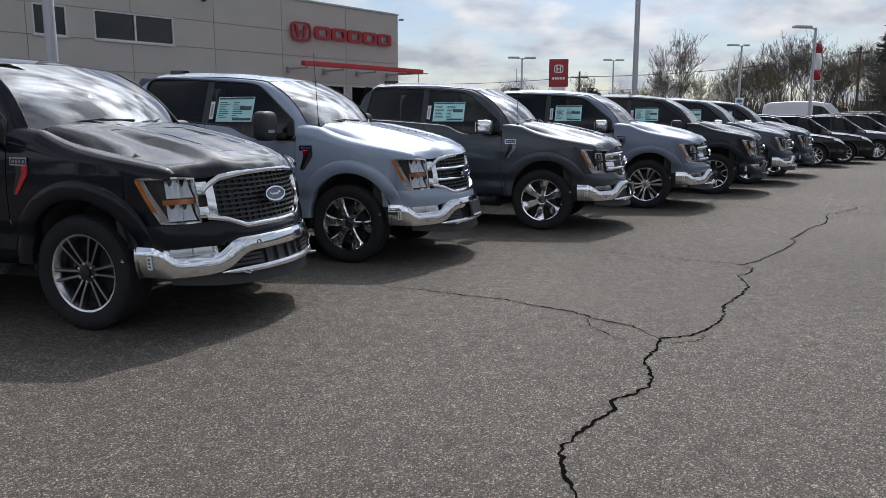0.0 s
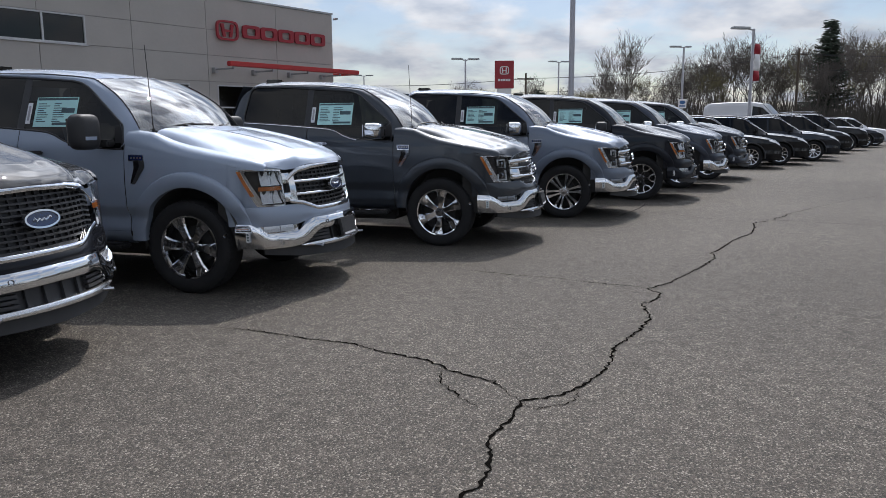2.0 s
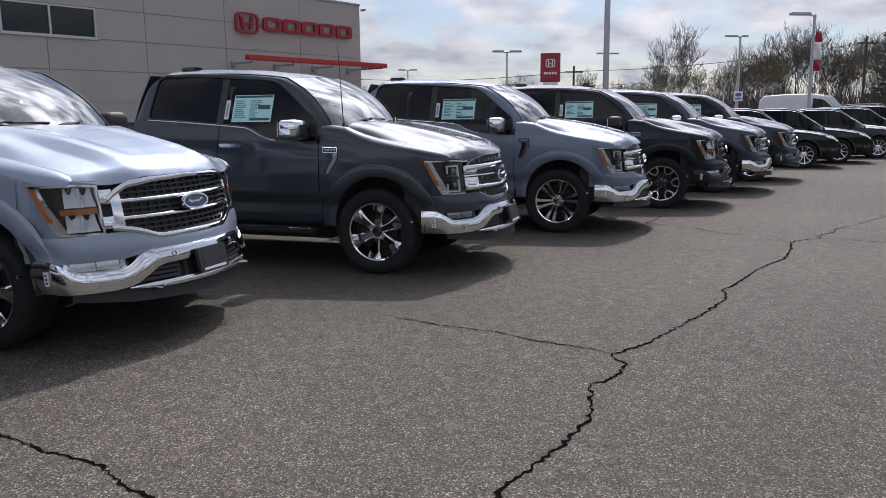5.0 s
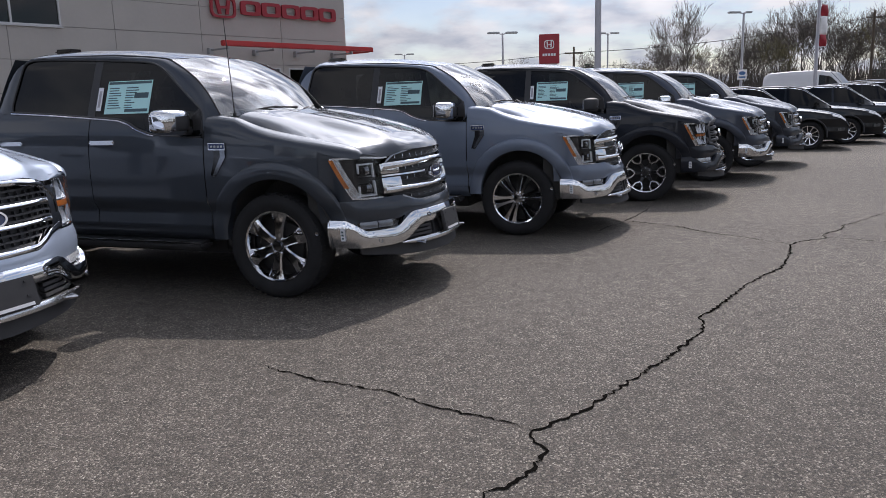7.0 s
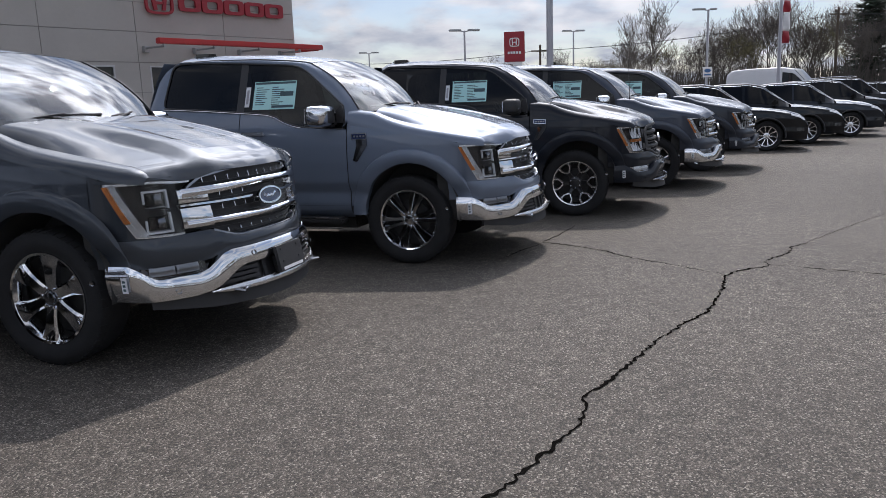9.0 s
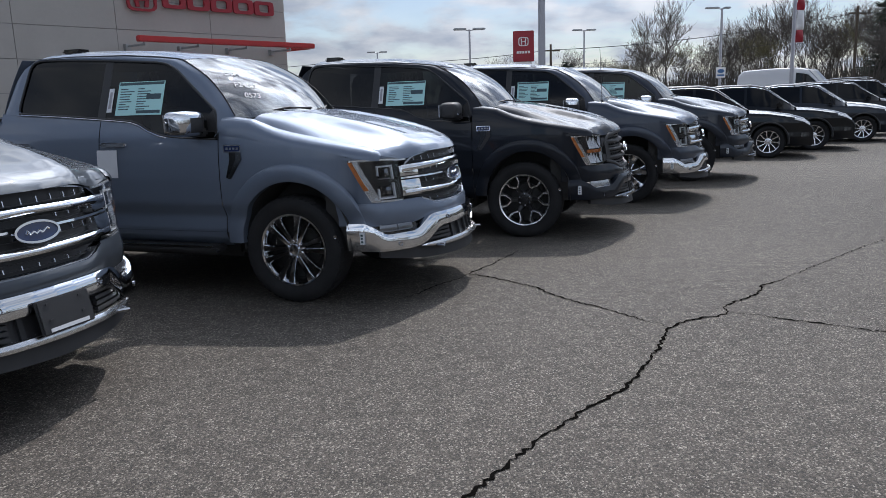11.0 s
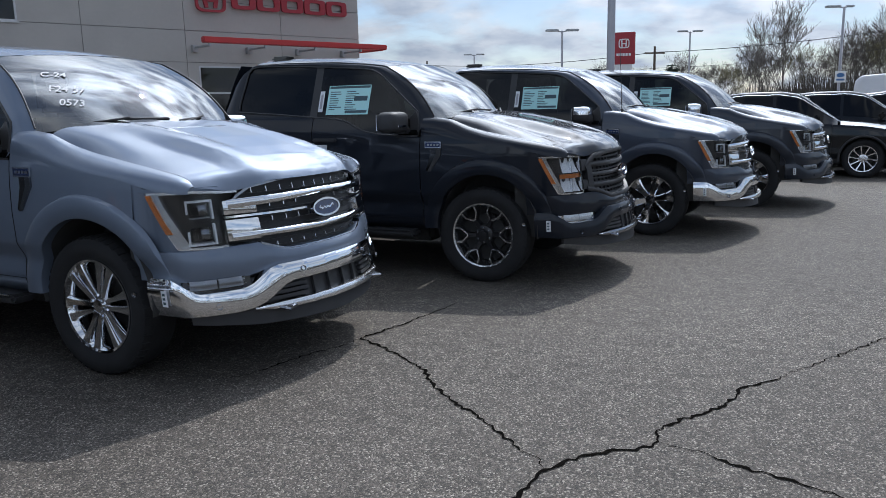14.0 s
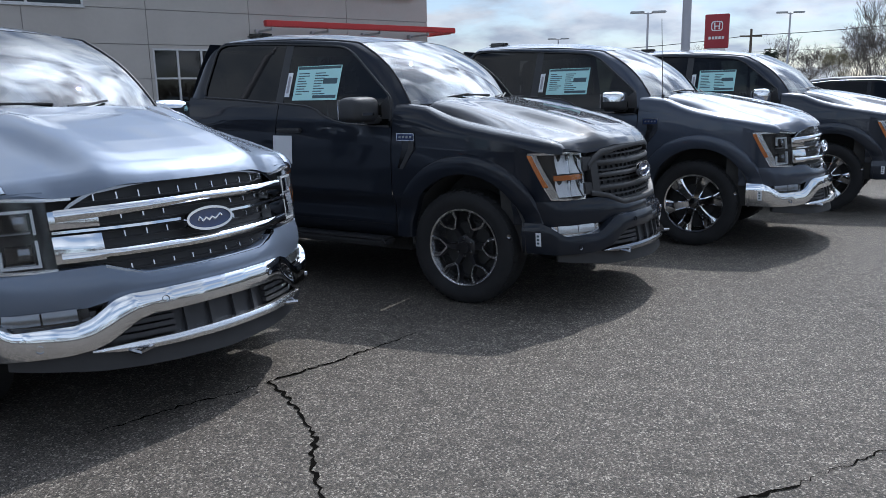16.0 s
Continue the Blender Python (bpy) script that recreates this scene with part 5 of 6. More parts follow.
        part("seat", bm, SEAT, T)
    bm = bmesh.new()
    grid(bm, lambda u, v: (-1.04 - 1.56 * u, (2 * v - 1) * 0.66, 1.872), 2, 2)
    part("headliner", bm, TRIM, T)
    bm = bmesh.new()
    box(bm, -1.12, -1.08, -0.12, 0.12, 1.70, 1.77, 0.012)
    part("inside_mirror", bm, PLASTIC, T)

    # nose: lower fascia, backing, grille, bumper
    an = A(0.945)
    bm = bmesh.new()
    band(bm, -an, an, 0.40, 1.07, -0.06, 0.04, n=48)
    part("nose_backing", bm, UNDER, T)
    g_lo = lerp_of([(0, 0.715), (0.34, 0.715), (0.50, 0.775), (0.64, 0.80)])
    g_hi = lerp_of([(0, 1.118), (0.30, 1.108), (0.50, 1.082), (0.60, 1.03), (0.64, 0.99)])
    bm = bmesh.new()
    band(bm, -A(0.93), A(0.93), lerp_of([(0, 0.628), (0.50, 0.622), (0.60, 0.60), (0.75, 0.60)]), lerp_of([(0, 0.722), (0.34, 0.722), (0.50, 0.775), (0.9, 0.765), (1.3, 0.765)]), 0.008, 0.05, 0.014, n=60, nz=5)
    part("front_fascia", bm, paint, T)
    G = new("grille")
    G.parent = T
    bm = bmesh.new()
    band(bm, -0.66, 0.66, lambda a: g_lo(a) - 0.01, lambda a: g_hi(a) + 0.004, -0.04, 0.02, n=40)
    part("grille_mesh", bm, GRILLEBLACK, G)
    bm = bmesh.new()
    for k in range(-8, 9) if grille != "lariat" else ():
        a = k * 0.068
        band(bm, a - 0.004, a + 0.004, g_lo, g_hi, -0.008 if grille == "lariat" else -0.022, 0.025, n=1)
    for k in range(10):
        z = 0.735 + 0.034 * k
        band(bm, -0.56, 0.56, z, z + (0.006 if grille == "lariat" else 0.012), -0.026 if grille == "lariat" else -0.014, 0.02, n=28)
    part("grille_slats", bm, GRILLEBLACK, G)
    if grille == "lariat":
        for row, (z0, z1) in enumerate(((1.050, 1.080), (0.965, 0.985), (0.885, 0.91), (0.745, 0.765))):
            for k in range(-5, 6):
                if row != 1 or abs(k) > 1:
                    bm = bmesh.new()
                    band(bm, k * 0.098 - 0.003, k * 0.098 + 0.003, z0, z1, -0.002, 0.02, n=1)
                    part("grille_fin", bm, MACHINED, G, smooth=False)
        CH = CHROME
        bm = bmesh.new()
        band(bm, -0.66, 0.66, lerp_of([(0, 1.005), (0.66, 0.975)]), lerp_of([(0, 1.038), (0.5, 1.03), (0.66, 1.025)]), 0.022, 0.05, 0.008, n=44, nz=4)
        part("upper_bar", bm, CH, G, "chrome bar")
        bm = bmesh.new()
        for s in (-1, 1):
            band(bm, s * 0.13, s * 0.68, 0.925, 0.937, 0.018, 0.04, n=16)
        part("middle_bar", bm, CH, G, "thin chrome bar")
        bm = bmesh.new()
        band(bm, -0.66, 0.66, lerp_of([(0, 0.805), (0.48, 0.81), (0.56, 0.80), (0.66, 0.80)]), lerp_of([(0, 0.84), (0.5, 0.842), (0.66, 0.842)]), 0.022, 0.05, 0.008, n=44, nz=4)
        part("lower_bar", bm, CH, G, "chrome bar")
        for s in (-1, 1):
            for za, zb in ((0.945, 1.02), (0.80, 0.915)):
                bm = bmesh.new()
                band(bm, s * 0.49, s * (A(0.655) + 0.004), za, zb, 0.018, 0.05, 0.004, n=8, nz=3)
                part("bar_block", bm, CH, G, "chrome end block")
        bm = bmesh.new()
        band(bm, -0.62, 0.62, lambda a: g_hi(a) - 0.004, lambda a: g_hi(a) + 0.012, 0.004, 0.04, n=40)
        band(bm, -0.50, 0.50, lambda a: g_lo(a) - 0.012, lambda a: g_lo(a) + 0.002, 0.012, 0.04, n=40)
        part("grille_rim", bm, DARKCHROME, G)
    else:
        fm = {"chrome_mesh": CHROME, "chrome_bars": CHROME, "black": PLASTIC}[grille]
        bm = bmesh.new()
        band(bm, -0.64, 0.64, lambda a: g_hi(a) - 0.035, lambda a: g_hi(a) + 0.006, 0.018, 0.05, 0.008, n=44, nz=3)
        band(bm, -0.64, 0.64, lambda a: g_lo(a) - 0.012, lambda a: g_lo(a) + 0.022, 0.018, 0.05, 0.006, n=44, nz=3)
        for s in (-1, 1):
            band(bm, s * 0.555, s * 0.62, lambda a: g_lo(a) + 0.01, lambda a: g_hi(a) - 0.02, 0.016, 0.05, 0.004, n=4, nz=3)
        part("grille_frame", bm, fm, G, "chrome surround" if fm is CHROME else "black surround")
        for s in (-1, 1):
            for za, zb in ((0.955, 1.045), (0.80, 0.875)):
                bm = bmesh.new()
                band(bm, s * 0.60, s * (A(0.655) + 0.004), za, zb, 0.012, 0.05, 0.004, n=6, nz=2)
                part("frame_wing", bm, fm, G)
        if grille != "chrome_mesh":
            for z in ((0.955, 0.845) if grille == "chrome_bars" else (0.985, 0.90, 0.815)):
                bm = bmesh.new()
                band(bm, -0.56, 0.56, z, z + (0.03 if grille == "black" else 0.022), 0.010, 0.04, 0.006, n=36, nz=3)
                part("grille_bar", bm, fm, G)
    oval_badge(T, on_nose(0.0, 0.915, 0.03), 0.135)

    B = new("bumper")
    B.parent = T
    b_hi = lerp_of([(0, 0.648), (0.44, 0.645), (0.50, 0.628), (0.60, 0.560), (0.66, 0.540), (0.88, 0.538), (0.94, 0.59), (1.0, 0.622), (1.35, 0.628)])
    b_lo = lerp_of([(0, 0.548), (0.36, 0.544), (0.42, 0.53), (0.55, 0.450), (0.61, 0.428), (0.70, 0.416), (1.10, 0.416), (1.35, 0.445)])
    ab = A(0.918)
    face = CHROME if bumper == "chrome" else paint
    bm = bmesh.new()
    band(bm, -ab, ab, b_lo, b_hi, 0.044, 0.06, 0.010, n=120, nz=8)
    part("bumper_face", bm, face, B, "polished chrome face" if bumper == "chrome" else "")
    bm = bmesh.new()
    band(bm, -0.64, 0.64, 0.41, 0.58, -0.01, 0.02, n=36)
    band(bm, -ab + 0.05, ab - 0.05, 0.60, 0.665, -0.01, 0.05, n=48)
    part("bumper_inner", bm, GRILLEBLACK, B)
    for s in (-1, 1):
        for z in (0.448, 0.477, 0.506):
            bm = bmesh.new()
            band(bm, s * 0.27, s * (0.58 - (z - 0.44) * 1.4), z, z + 0.018, 0.024, 0.03, n=10)
            part("lower_slat", bm, PLASTIC, B)
    for k in (-0.2, -0.07, 0.07, 0.2):
        bm = bmesh.new()
        band(bm, k - 0.014, k + 0.014, 0.43, 0.55, 0.012, 0.02, n=1)
        part("lower_post", bm, PLASTIC, B)
    bm = bmesh.new()
    band(bm, -0.62, 0.62, lerp_of([(0, 0.396), (0.45, 0.398), (0.62, 0.414)]), lerp_of([(0, 0.438), (0.45, 0.436), (0.62, 0.424)]), 0.045, 0.06, 0.006, n=40, nz=3)
    part("skid_strip", bm, MACHINED if bumper == "chrome" else DARKCHROME, B, "silver lower strip")
    bm = bmesh.new()
    band(bm, -A(0.86), A(0.86), lerp_of([(0, 0.30), (0.6, 0.32), (1.1, 0.39)]), lerp_of([(0, 0.405), (1.2, 0.425)]), 0.0, 0.05, n=40)
    part("air_dam", bm, PLASTIC, B)
    for s in (-1, 1):
        F = new("fog_lamp")
        F.parent = B
        bm = bmesh.new()
        band(bm, s * 0.60, s * 0.95, 0.535, 0.615, 0.0, 0.03, n=10)
        part("fog_bezel", bm, CHROME if not led else GLOSSBLACK, F)
        bm = bmesh.new()
        for k in range(2):
            band(bm, s * (0.645 + 0.135 * k), s * (0.772 + 0.135 * k), 0.552, 0.604, 0.008, 0.01, 0.008, n=4, nz=3)
        part("fog_reflector", bm, REFLECTOR if not led else SATINDARK, F)
        bm = bmesh.new()
        band(bm, s * 0.63, s * 0.915, 0.546, 0.61, 0.022, 0.004, n=10)
        part("fog_lens", bm, LENS, F).visible_shadow = False
        bm = bmesh.new()
        tube(bm, [nose(s * 0.48, 0.42, -0.03), nose(s * 0.48, 0.405, 0.05), nose(s * 0.45, 0.400, 0.085), nose(s * 0.40, 0.405, 0.05), nose(s * 0.40, 0.42, -0.03)], 0.012, 6)
        part("tow_hook", bm, DARKCHROME, B)
        for aa, zz in ((0.30, 0.60), (0.80, 0.462), (1.22, 0.53)):
            bm = bmesh.new()
            m = on_nose(s * aa, zz, 0.058) @ Matrix.Rotation(radians(-90), 4, "X")
            lathe(bm, [(0.016, -0.004), (0.016, 0.004), (0.011, 0.006), (0.0, 0.005)], 14, m)
            part("parking_sensor", bm, DARKCHROME, B)
    bm = bmesh.new()
    m = on_nose(-1.02, 0.52, 0.064)
    box(bm, -0.018, 0.018, -0.045, 0.045, 0, 0.002, m=m)
    tag = part("paper_tag", bm, PAPERWHITE, B, "small printed tag")
    bm = bmesh.new()
    for k in range(3):
        box(bm, -0.011, 0.006, -0.032 + 0.024 * k, -0.018 + 0.024 * k, 0.002, 0.003, m=m)
    part("tag_print", bm, INK, tag)
    if plate:
        bm = bmesh.new()
        m = on_nose(0.0, 0.52, 0.066)
        box(bm, -0.16, 0.16, -0.085, 0.085, -0.01, 0.014, 0.006, m=m)
        pl = part("plate_bracket", bm, PLASTIC, B, "empty black number plate bracket")
        bm = bmesh.new()
        box(bm, -0.12, 0.12, -0.076, -0.058, 0.014, 0.017, m=m)
        part("bracket_strip", bm, PAPERWHITE, pl)
        bm = bmesh.new()
        for sx in (-0.1, 0.1):
            for sy in (-0.02, 0.06):
                box(bm, sx - 0.012, sx + 0.012, sy - 0.006, sy + 0.006, 0.0141, 0.018, m=m)
        part("bracket_slot", bm, GRILLEBLACK, pl)
    if antenna:
        bm = bmesh.new()
        tube(bm, [(-0.36, -0.79, 1.385), (-0.365, -0.79, 1.43)], 0.014, 8)
        tube(bm, [(-0.365, -0.79, 1.43), (-0.40, -0.79, 2.14)], [0.0045, 0.003], 6)
        part("antenna", bm, PLASTIC, T)
    # window sticker and strip inside the side glass
    if sticker:
        st = new("window_sticker")
        st.parent = T
        tilt = math.atan2(0.172, 0.46)
        sm = Matrix(((1, 0, 0), (0, math.sin(tilt), math.cos(tilt)), (0, -math.cos(tilt), math.sin(tilt)))).transposed().to_4x4()
        sm.translation = (-1.335, -(glass_y(1.58) + 0.006), 1.58)
        st.matrix_local = sm
        bm = bmesh.new()
        box(bm, -0.225, 0.225, -0.14, 0.14, 0.0, 0.0015)
        part("sheet", bm, PAPER, st, "printed price sheet, its pale green brightened as if lit through")
        bm = bmesh.new()
        rng = random.Random(int(pos[0] * 100))
        for col in (-0.20, -0.03):
            for k in range(9):
                box(bm, col, col + rng.uniform(0.06, 0.14), 0.075 - 0.021 * k, 0.083 - 0.021 * k, 0.0015, 0.0022)
        box(bm, -0.215, 0.215, 0.112, 0.134, 0.0015, 0.0022)
        box(bm, 0.06, 0.20, -0.01, 0.035, 0.0015, 0.0022)
        box(bm, -0.02, 0.21, -0.125, -0.10, 0.0015, 0.0022)
        part("print", bm, INK, st)
        bm = bmesh.new()
        box(bm, -0.315, -0.265, -0.11, 0.09, 0.0, 0.0015)
        strip = part("strip", bm, PAPERWHITE, st, "white label strip")
        bm = bmesh.new()
        box(bm, -0.302, -0.278, -0.08, 0.06, 0.0015, 0.0022)
        part("strip_print", bm, mat("grey_print", (0.35, 0.35, 0.37), 0.6), st)
    if paper:
        bm = bmesh.new()
        grid(bm, lambda u, v: (-1.70 + 0.20 * u, -(half_width(-1.6, 0.96 + 0.22 * v) + 0.006 + 0.004 * math.sin(3 * u)), 0.96 + 0.22 * v), 4, 4)
        part("taped_sheet", bm, PAPERWHITE, T, "white paper taped to the door")
    if scribble:
        for txt, uu, vv, sz in (("C-24", 0.62, 0.10, 0.075), ("F24 57", 0.42, 0.09, 0.078), ("0573", 0.26, 0.10, 0.075)):
            cu = bpy.data.curves.new("writing", "FONT")
            cu.body, cu.size, cu.extrude, cu.shear, cu.offset = txt, sz, 0.0004, 0.25, 0.0006
            me = bpy.data.meshes.new_from_object(bpy.data.objects.new("writing_source", cu))
            me.materials.append(CHALK)
            o = new("window_writing", me)
            o.parent = T
            p, q, r = ws(uu, vv), ws(uu, vv + 0.04), ws(uu + 0.04, vv)
            ex = (q - p).normalized()
            ey = (r - p)
            ey = (ey - ex * ey.dot(ex)).normalized()
            m = Matrix((ex, ey, ex.cross(ey))).transposed().to_4x4()
            m.translation = p + ex.cross(ey) * 0.006
            o.matrix_local = m @ Matrix.Rotation(radians(-6), 4, "Z")
            o["label"] = "white hand writing on the glass"
    return T


P1, P2, P3 = car_paint("black_lacquer", (0.011, 0.012, 0.016), 0.0, 0.4, 1.30), car_paint("pale_silver_paint", (0.315, 0.370, 0.460), 0.30, 0.42), car_paint("carbon_grey_paint", (0.052, 0.060, 0.072), 0.40, 0.40)
P4, P5 = car_paint("ice_silver_paint", (0.160, 0.193, 0.252), 0.36, 0.40), car_paint("deep_black_paint", (0.014, 0.017, 0.024), 0.0, 0.4, 1.34)
P6, P7 = car_paint("slate_blue_paint", (0.055, 0.066, 0.090), 0.40, 0.40), car_paint("dark_slate_paint", (0.030, 0.036, 0.049), 0.35, 0.40)
truck((-2.50, 5.21), -19, P1, "glossy black pickup truck with chrome-framed black grille", "chrome_mesh", False, "chrome", "double", "black", "black", tape=True, turn=8, antenna=False)
truck((-0.98, 7.79), -19, P2, "pale silver pickup truck with chrome bars and black mirrors", "chrome_bars", False, "chrome", "six", "tow", "black", plate=True, turn=20)
truck((1.33, 10.17), -19, P3, "dark grey pickup truck with chrome grille and chrome mirrors", "lariat", True, "chrome", "six", "chrome", "chrome", plate=True, turn=-8)
truck((3.394, 12.70), -19, P4, "ice silver pickup truck with chalk writing on its windscreen", "lariat", True, "chrome", "split", "chrome", "chrome", scribble=True, paper=True, antenna=False, turn=5)
truck((5.40, 15.19), -17, P5, "glossy black pickup truck with black grille and black wheels", "black", False, "paint", "hex", "black", "black", paper=True, turn=12, antenna=False)
truck((7.08, 17.62), -18, P6, "slate grey pickup truck with chrome grille and bumper", "lariat", True, "chrome", "six", "top", "paint", turn=3)
truck((8.72, 20.05), -18, P7, "dark slate pickup truck with chrome grille and painted bumper", "lariat", True, "paint", "six", "chrome", "paint", turn=16, antenna=False)


# ---- crossovers, cars and a van further down the row ----
def smooth(xs, ys, x):
    """Interpolates with eased ends between stations."""
    for i in range(len(xs) - 1):
        if x <= xs[i + 1] or i == len(xs) - 2:
            q = min(max((x - xs[i]) / (xs[i + 1] - xs[i]), 0), 1)
            return ys[i] + (ys[i + 1] - ys[i]) * q
    return ys[-1]


SHAPES = {
    # stations along x from the tail to the nose: belt height, top height; then window limits
    "suv": dict(x=[-3.62, -3.50, -3.1, -2.2, -1.5, -1.15, -0.42, 0.0, 0.45, 0.72, 0.88, 0.93], belt=[0.80, 1.10, 1.13, 1.09, 1.06, 1.045, 1.0, 0.975, 0.90, 0.82, 0.72, 0.62],
                top=[0.82, 1.18, 1.56, 1.66, 1.665, 1.60, 1.08, 1.04, 0.97, 0.885, 0.76, 0.64], axle=-2.71, wide=0.92, roof=0.62, cowl=-0.42, head=-1.17, r=0.362),
    "van": dict(x=[-4.12, -4.0, -3.6, -2.6, -1.6, -1.05, -0.22, 0.15, 0.55, 0.80, 0.93, 0.97], belt=[0.85, 1.10, 1.16, 1.12, 1.08, 1.06, 1.02, 0.99, 0.91, 0.83, 0.72, 0.62],
                top=[0.87, 1.30, 1.68, 1.76, 1.765, 1.70, 1.13, 1.06, 0.98, 0.89, 0.76, 0.64], axle=-3.05, wide=0.98, roof=0.70, cowl=-0.22, head=-1.07, r=0.372),
    "large": dict(x=[-4.05, -3.95, -3.6, -2.5, -1.6, -1.20, -0.52, 0.0, 0.5, 0.78, 0.90, 0.95], belt=[0.90, 1.20, 1.24, 1.21, 1.18, 1.16, 1.13, 1.11, 1.05, 0.98, 0.86, 0.70],
                  top=[0.92, 1.45, 1.78, 1.85, 1.855, 1.79, 1.22, 1.18, 1.13, 1.05, 0.90, 0.72], axle=-3.02, wide=1.0, roof=0.70, cowl=-0.52, head=-1.22, r=0.40),
    "cargo": dict(x=[-4.7, -4.65, -4.3, -3.0, -1.6, -0.9, 0.1, 0.3, 0.55, 0.80, 0.93, 0.97], belt=[0.9, 1.40, 1.45, 1.45, 1.42, 1.38, 1.30, 1.20, 1.05, 0.90, 0.75, 0.62],
                  top=[0.95, 2.40, 2.62, 2.68, 2.68, 2.55, 1.45, 1.32, 1.12, 0.95, 0.78, 0.64], axle=-3.3, wide=1.0, roof=0.86, cowl=0.1, head=-0.95, r=0.37),
}


def crossover(pos, heading, kind, paint, label, name="suv", wheels="multi", category="car", glass_mat=None, roof_bars=False):
    S = SHAPES[kind]
    h = radians(heading)
    left = Vector((-math.sin(h), math.cos(h), 0))
    T = thing(name, Matrix.Translation(Vector((*pos, 0)) + left * (S["wide"] - 0.09)) @ Matrix.Rotation(h, 4, "Z"), label, category, "cars further down the row")
    X0, X1 = S["x"][0], S["x"][-1]
    r = S["r"] + 0.055
    arches = [(0.0, S["r"] + 0.01, r), (S["axle"], S["r"] + 0.01, r)]

    def surf(x, v, out=0.0):
        zb, zt = smooth(S["x"], S["belt"], x), smooth(S["x"], S["top"], x)
        g = min(1, max(0, (zt - zb - 0.05) / 0.35))
        W = S["wide"] * (1 - 0.26 * max(0, (x - 0.25) / 0.7) ** 2.2 - 0.12 * max(0, (X0 + 0.5 - x) / 0.5) ** 2)
        yr = W * (0.86 - (0.86 - S["roof"] / S["wide"]) * g)
        ze = zt - 0.035 - 0.035 * g
        pts = [(0.0, W * 0.91, 0.27), (0.22, W * 0.985, 0.46), (0.34, W * 0.975, 0.58), (0.45, W, min(0.78, zb - 0.05)), (0.56, W * 0.985, zb - 0.06), (0.60, W * 0.955, zb), (0.84, yr, ze), (0.90, yr * 0.88, zt - 0.012), (1.0, 0.0, zt)]
        y = float(np.interp(v, [p[0] for p in pts], [p[1] for p in pts]))
        z = float(np.interp(v, [p[0] for p in pts], [p[2] for p in pts]))
        return Vector((x, y + out, z + out * 0.5))

    def panel(bm, s, x0, x1, v0, v1, nx, nv, out=0.0, arch=True):
        def place(u, w):
            p = surf(x0 + (x1 - x0) * u, v0 + (v1 - v0) * w, out)
            if arch:
                for cx, cz, rr in arches:
                    d = math.hypot(p.x - cx, p.z - cz)
                    if 1e-4 < d < rr:
                        p.x, p.z = cx + (p.x - cx) * rr / d, cz + (p.z - cz) * rr / d
            return (p.x, s * p.y, p.z)

        def hole(u, w):
            p = surf(x0 + (x1 - x0) * u, v0 + (v1 - v0) * w)
            return arch and any(math.hypot(p.x - cx, p.z - cz) < rr - 0.01 for cx, cz, rr in arches)
        grid(bm, place, nx, nv, hole)

    gm = glass_mat or PRIVACY
    for s in (-1, 1):
        for nm, x0, x1 in (("front_fender", -0.55, X1), ("front_door", -1.60, -0.558), ("rear_door", -2.62, -1.608), ("rear_quarter", X0, -2.628)):
            bm = bmesh.new()
            panel(bm, s, x0, x1, 0.0, 0.60, 40 if "d" in nm[-2:] or "f" in nm else 24, 30)
            part(nm, bm, paint, T)
        bm = bmesh.new()
        panel(bm, s, S["axle"] + 0.4, -0.42, -0.001, 0.10, 8, 3, 0.012)
        part("sill", bm, PLASTIC, T)
        bm = bmesh.new()
        panel(bm, s, X0 + 0.25, S["cowl"] - 0.05, 0.60, 0.86, 50, 8)
        part("side_frame", bm, paint, T)
        if kind != "cargo":
            for nm, x0, x1 in (("front_side_window", -1.58, S["cowl"] - 0.30), ("rear_side_window", -2.52, -1.64), ("quarter_window", X0 + 0.62, -2.58)):
                bm = bmesh.new()
                panel(bm, s, x0, x1, 0.625, 0.82, 16, 4, 0.006)
                part(nm, bm, gm, T)
            bm = bmesh.new()
            tube(bm, [(lambda p: (p.x, s * p.y, p.z))(surf(x, 0.835, 0.008)) for x in np.linspace(S["cowl"] - 0.12, X0 + 0.5, 24)], 0.009, 5)
            part("window_moulding", bm, CHROME, T, "bright window moulding")
        else:
            bm = bmesh.new()
            panel(bm, s, -1.5, S["cowl"] - 0.35, 0.625, 0.80, 12, 4, 0.006)
            part("front_side_window", bm, gm, T)
        bm = bmesh.new()
        panel(bm, s, 0.52, 0.84, 0.575, 0.655 if kind != "large" else 0.66, 12, 4, 0.010, False)
        part("headlight", bm, REFLECTOR, T, "clear swept headlight")
        bm = bmesh.new()
        panel(bm, s, 0.66, 0.84, 0.22, 0.30, 6, 3, 0.010, False)
        part("fog_lamp", bm, GLOSSBLACK, T)
        for hx in (-1.42, -2.42):
            p = surf(hx, 0.53)
            bm = bmesh.new()
            box(bm, hx - 0.10, hx + 0.10, min(s * p.y, s * (p.y + 0.035)), max(s * p.y, s * (p.y + 0.035)), p.z - 0.02, p.z + 0.015, 0.01)
            part("door_handle", bm, paint, T)
        p = surf(S["cowl"] - 0.42, 0.60)
        bm = bmesh.new()
        box(bm, p.x - 0.06, p.x + 0.07, min(s * (p.y - 0.04), s * (p.y + 0.22)), max(s * (p.y - 0.04), s * (p.y + 0.22)), p.z + 0.02, p.z + 0.17, 0.045)
        part("door_mirror", bm, paint if kind != "cargo" else PLASTIC, T)
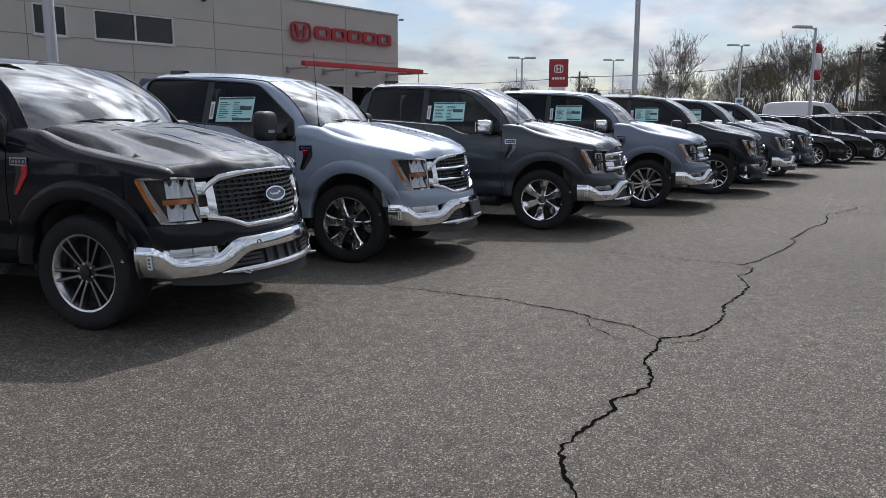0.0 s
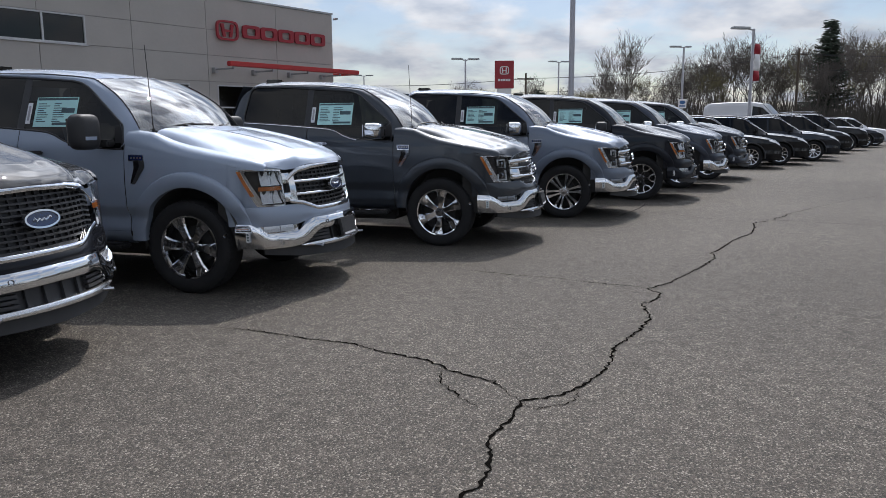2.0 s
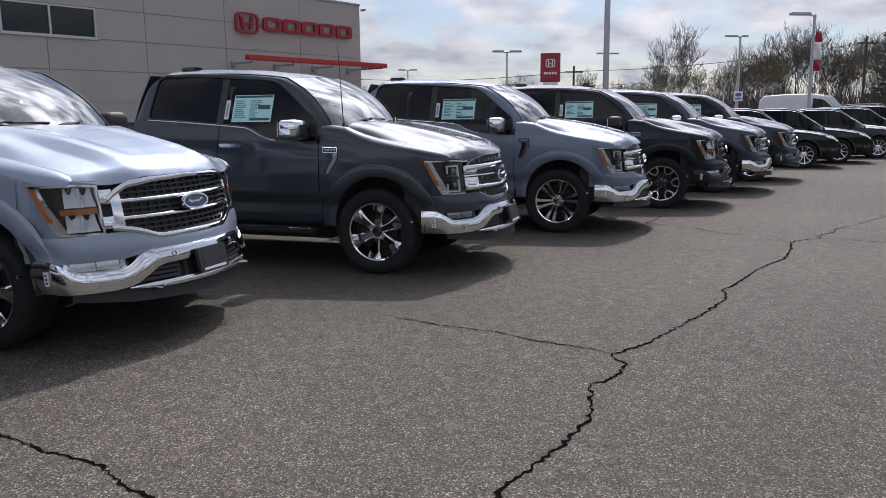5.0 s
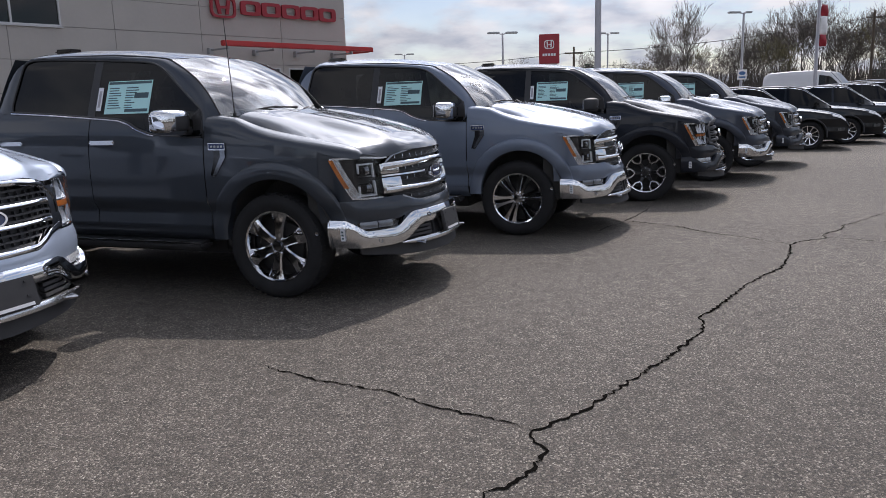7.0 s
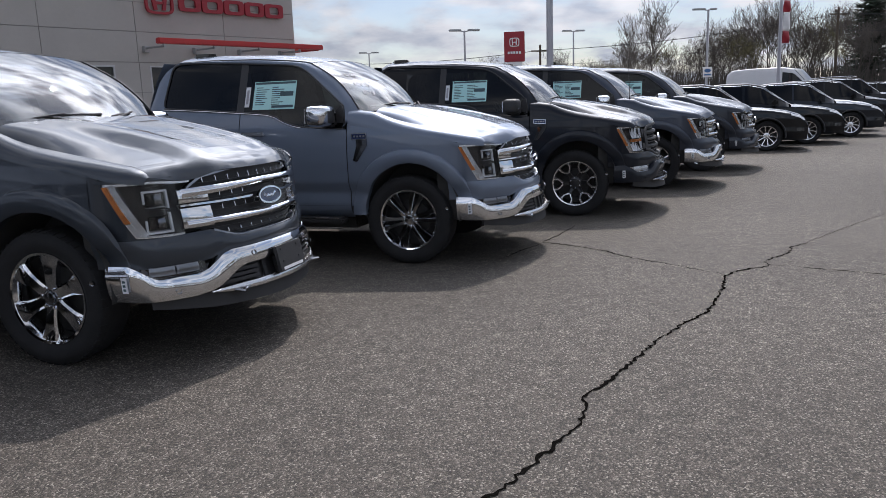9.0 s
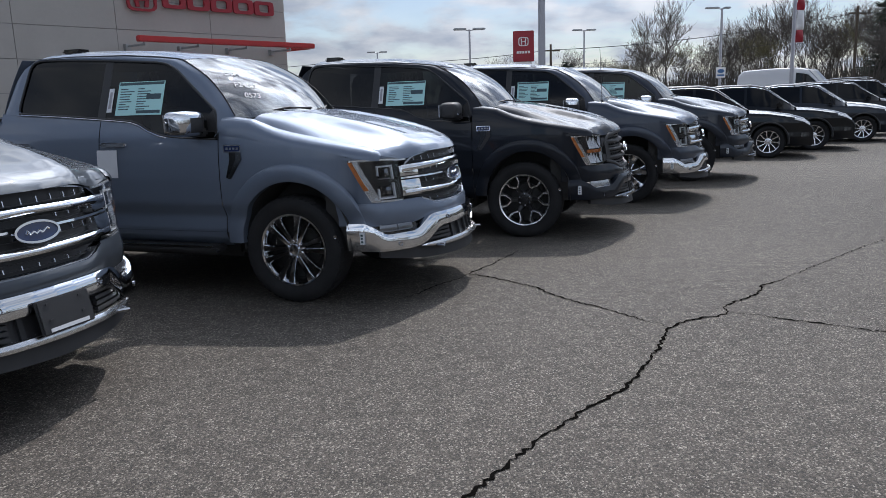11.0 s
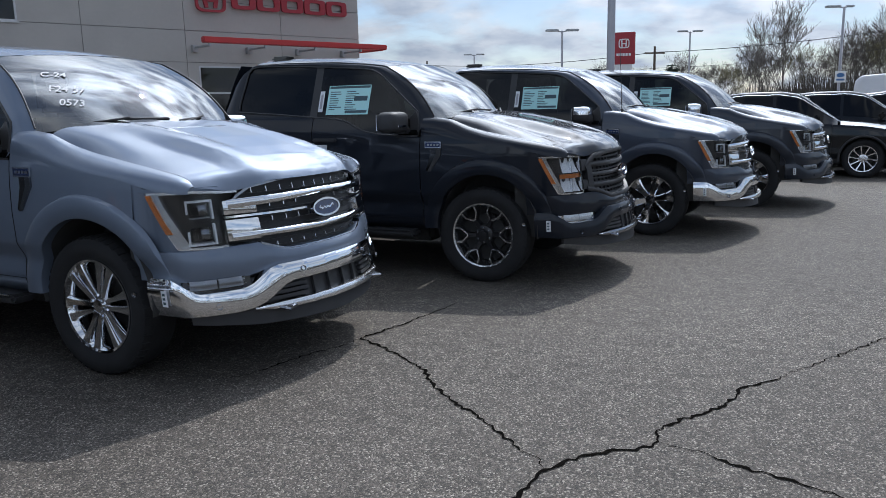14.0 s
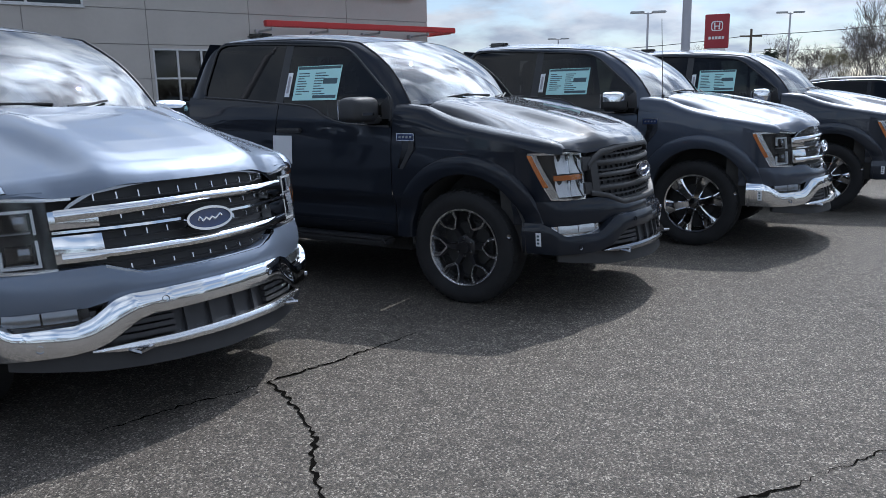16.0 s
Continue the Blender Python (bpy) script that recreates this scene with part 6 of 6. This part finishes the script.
        for cx, cz, rr in arches:
            bm = bmesh.new()
            grid(bm, lambda u, v: (cx + rr * math.cos(radians(-5 + 190 * u)), s * (S["wide"] * 0.97 - 0.3 * v), max(0.26, cz + rr * math.sin(radians(-5 + 190 * u)))), 16, 1)
            slab(bm, [(cx + rr * math.cos(radians(-5 + 190 * k / 12)), max(0.26, cz + rr * math.sin(radians(-5 + 190 * k / 12)))) for k in range(13)], Matrix.Translation((0, s * (S["wide"] - 0.3), 0)) @ Matrix.Rotation(radians(90), 4, "X"), 0.01)
            part("wheel_liner", bm, UNDER, T)
            bm = bmesh.new()
            tube(bm, [(cx + rr * math.cos(radians(-8 + 196 * k / 20)), s * (surf(min(max(cx + rr * math.cos(radians(-8 + 196 * k / 20)), X0), X1), 0.45).y + 0.004), max(0.27, cz + rr * math.sin(radians(-8 + 196 * k / 20)))) for k in range(21)], 0.022, 6)
            part("wheel_lip", bm, PLASTIC if kind == "suv" else paint, T)
        for cx in (0.0, S["axle"]):
            wheel(T, cx, s, wheels, S["r"], S["r"] * 0.66, S["wide"] - 0.09, 9)
        if roof_bars:
            bm = bmesh.new()
            tube(bm, [(x, s * S["roof"] * 0.86, smooth(S["x"], S["top"], x) + 0.045) for x in np.linspace(-3.0, -1.4, 9)], 0.018, 6)
            part("roof_rail", bm, CHROME if kind == "large" else PLASTIC, T)
    bm = bmesh.new()
    for s in (-1, 1):
        panel(bm, s, S["cowl"], X1, 0.60, 1.0, 26, 12, 0.0, False)
    bmesh.ops.remove_doubles(bm, verts=bm.verts, dist=0.0005)
    part("bonnet", bm, paint, T)
    bm = bmesh.new()
    for s in (-1, 1):
        panel(bm, s, S["head"], S["cowl"], 0.86, 1.0, 12, 8, 0.0, False)
    bmesh.ops.remove_doubles(bm, verts=bm.verts, dist=0.0005)
    part("windscreen", bm, WSGLASS, T).visible_shadow = False
    bm = bmesh.new()
    for s in (-1, 1):
        panel(bm, s, X0, S["head"], 0.86, 1.0, 30, 8, 0.0, False)
        panel(bm, s, X0, X0 + 0.26, 0.60, 0.87, 6, 6, 0.0, False)
    bmesh.ops.remove_doubles(bm, verts=bm.verts, dist=0.0005)
    part("roof", bm, paint, T)
    bm = bmesh.new()
    box(bm, X0 + 0.5, 0.7, -S["wide"] * 0.62, S["wide"] * 0.62, 0.24, 0.80)
    box(bm, X0 + 0.5, S["cowl"] - 0.3, -S["wide"] * 0.80, S["wide"] * 0.80, 0.24, 0.86)
    part("underbody", bm, UNDER, T, smooth=False)
    bm = bmesh.new()
    box(bm, S["cowl"] - 0.55, S["cowl"] - 0.05, -0.72, 0.72, smooth(S["x"], S["belt"], S["cowl"]) - 0.12, smooth(S["x"], S["belt"], S["cowl"]) + 0.015, 0.03)
    part("dashboard", bm, TRIM, T)
    for sx in (-1.55, -2.45):
        for sy in (-0.38, 0.38):
            bm = bmesh.new()
            box(bm, sx - 0.1, sx + 0.06, sy - 0.24, sy + 0.24, 0.75, 1.22, 0.05)
            box(bm, sx - 0.12, sx - 0.02, sy - 0.12, sy + 0.12, 1.26, 1.42, 0.03)
            part("seat", bm, SEAT, T)
    wf = S["wide"] * 0.62
    top = smooth(S["x"], S["belt"], 0.88)
    bm = bmesh.new()
    box(bm, 0.80, 0.945, -wf, wf, 0.30, top, 0.05)
    part("front_bumper", bm, paint, T)
    bm = bmesh.new()
    box(bm, 0.90, 0.955, -wf * 0.75, wf * 0.75, 0.46, top - 0.06, 0.02)
    gr = part("grille", bm, GRILLEBLACK, T)
    for k in range(5):
        bm = bmesh.new()
        z = 0.49 + (top - 0.58) * k / 4
        box(bm, 0.945, 0.962, -wf * 0.72, wf * 0.72, z, z + 0.012)
        part("grille_bar", bm, CHROME if kind != "suv" else DARKCHROME, gr)
    bm = bmesh.new()
    box(bm, 0.84, 0.958, -wf * 0.8, wf * 0.8, 0.24, 0.36, 0.03)
    part("lower_intake", bm, PLASTIC, T)
    return T


P8, P9 = car_paint("night_black_paint", (0.010, 0.011, 0.013), 0.0, 0.3), car_paint("bright_white_paint", (0.72, 0.73, 0.75), 0.0, 0.4)
P10 = car_paint("graphite_paint", (0.022, 0.026, 0.034), 0.5, 0.34)
DARKGLASS = PRIVACY
crossover((11.79, 24.22), -19, "suv", P8, "glossy black compact crossover with bright multi-spoke wheels", category="suv")
crossover((13.70, 26.10), -19, "suv", P8, "black compact crossover parked beside its twin", category="suv")
crossover((16.2, 28.5), -19, "suv", P10, "graphite compact crossover in the row of cars", category="suv")
crossover((17.6, 31.2), -19, "suv", P9, "white compact crossover in the row of cars", category="suv")
crossover((20.1, 34.2), -19, "van", P8, "black minivan in the row of parked cars", name="minivan", category="minivan")
crossover((22.9, 37.4), -19, "large", P8, "tall black sport utility vehicle with roof rails", category="suv", roof_bars=True)
crossover((26.2, 41.2), -19, "suv", P10, "dark crossover near the end of the row", category="suv")
crossover((28.6, 44.0), -19, "suv", P9, "white crossover at the far end of the row", category="suv")
crossover((24.4, 47.5), -42, "cargo", P9, "white high-roof cargo van behind the parked cars", name="cargo_van", category="van", wheels="plain")
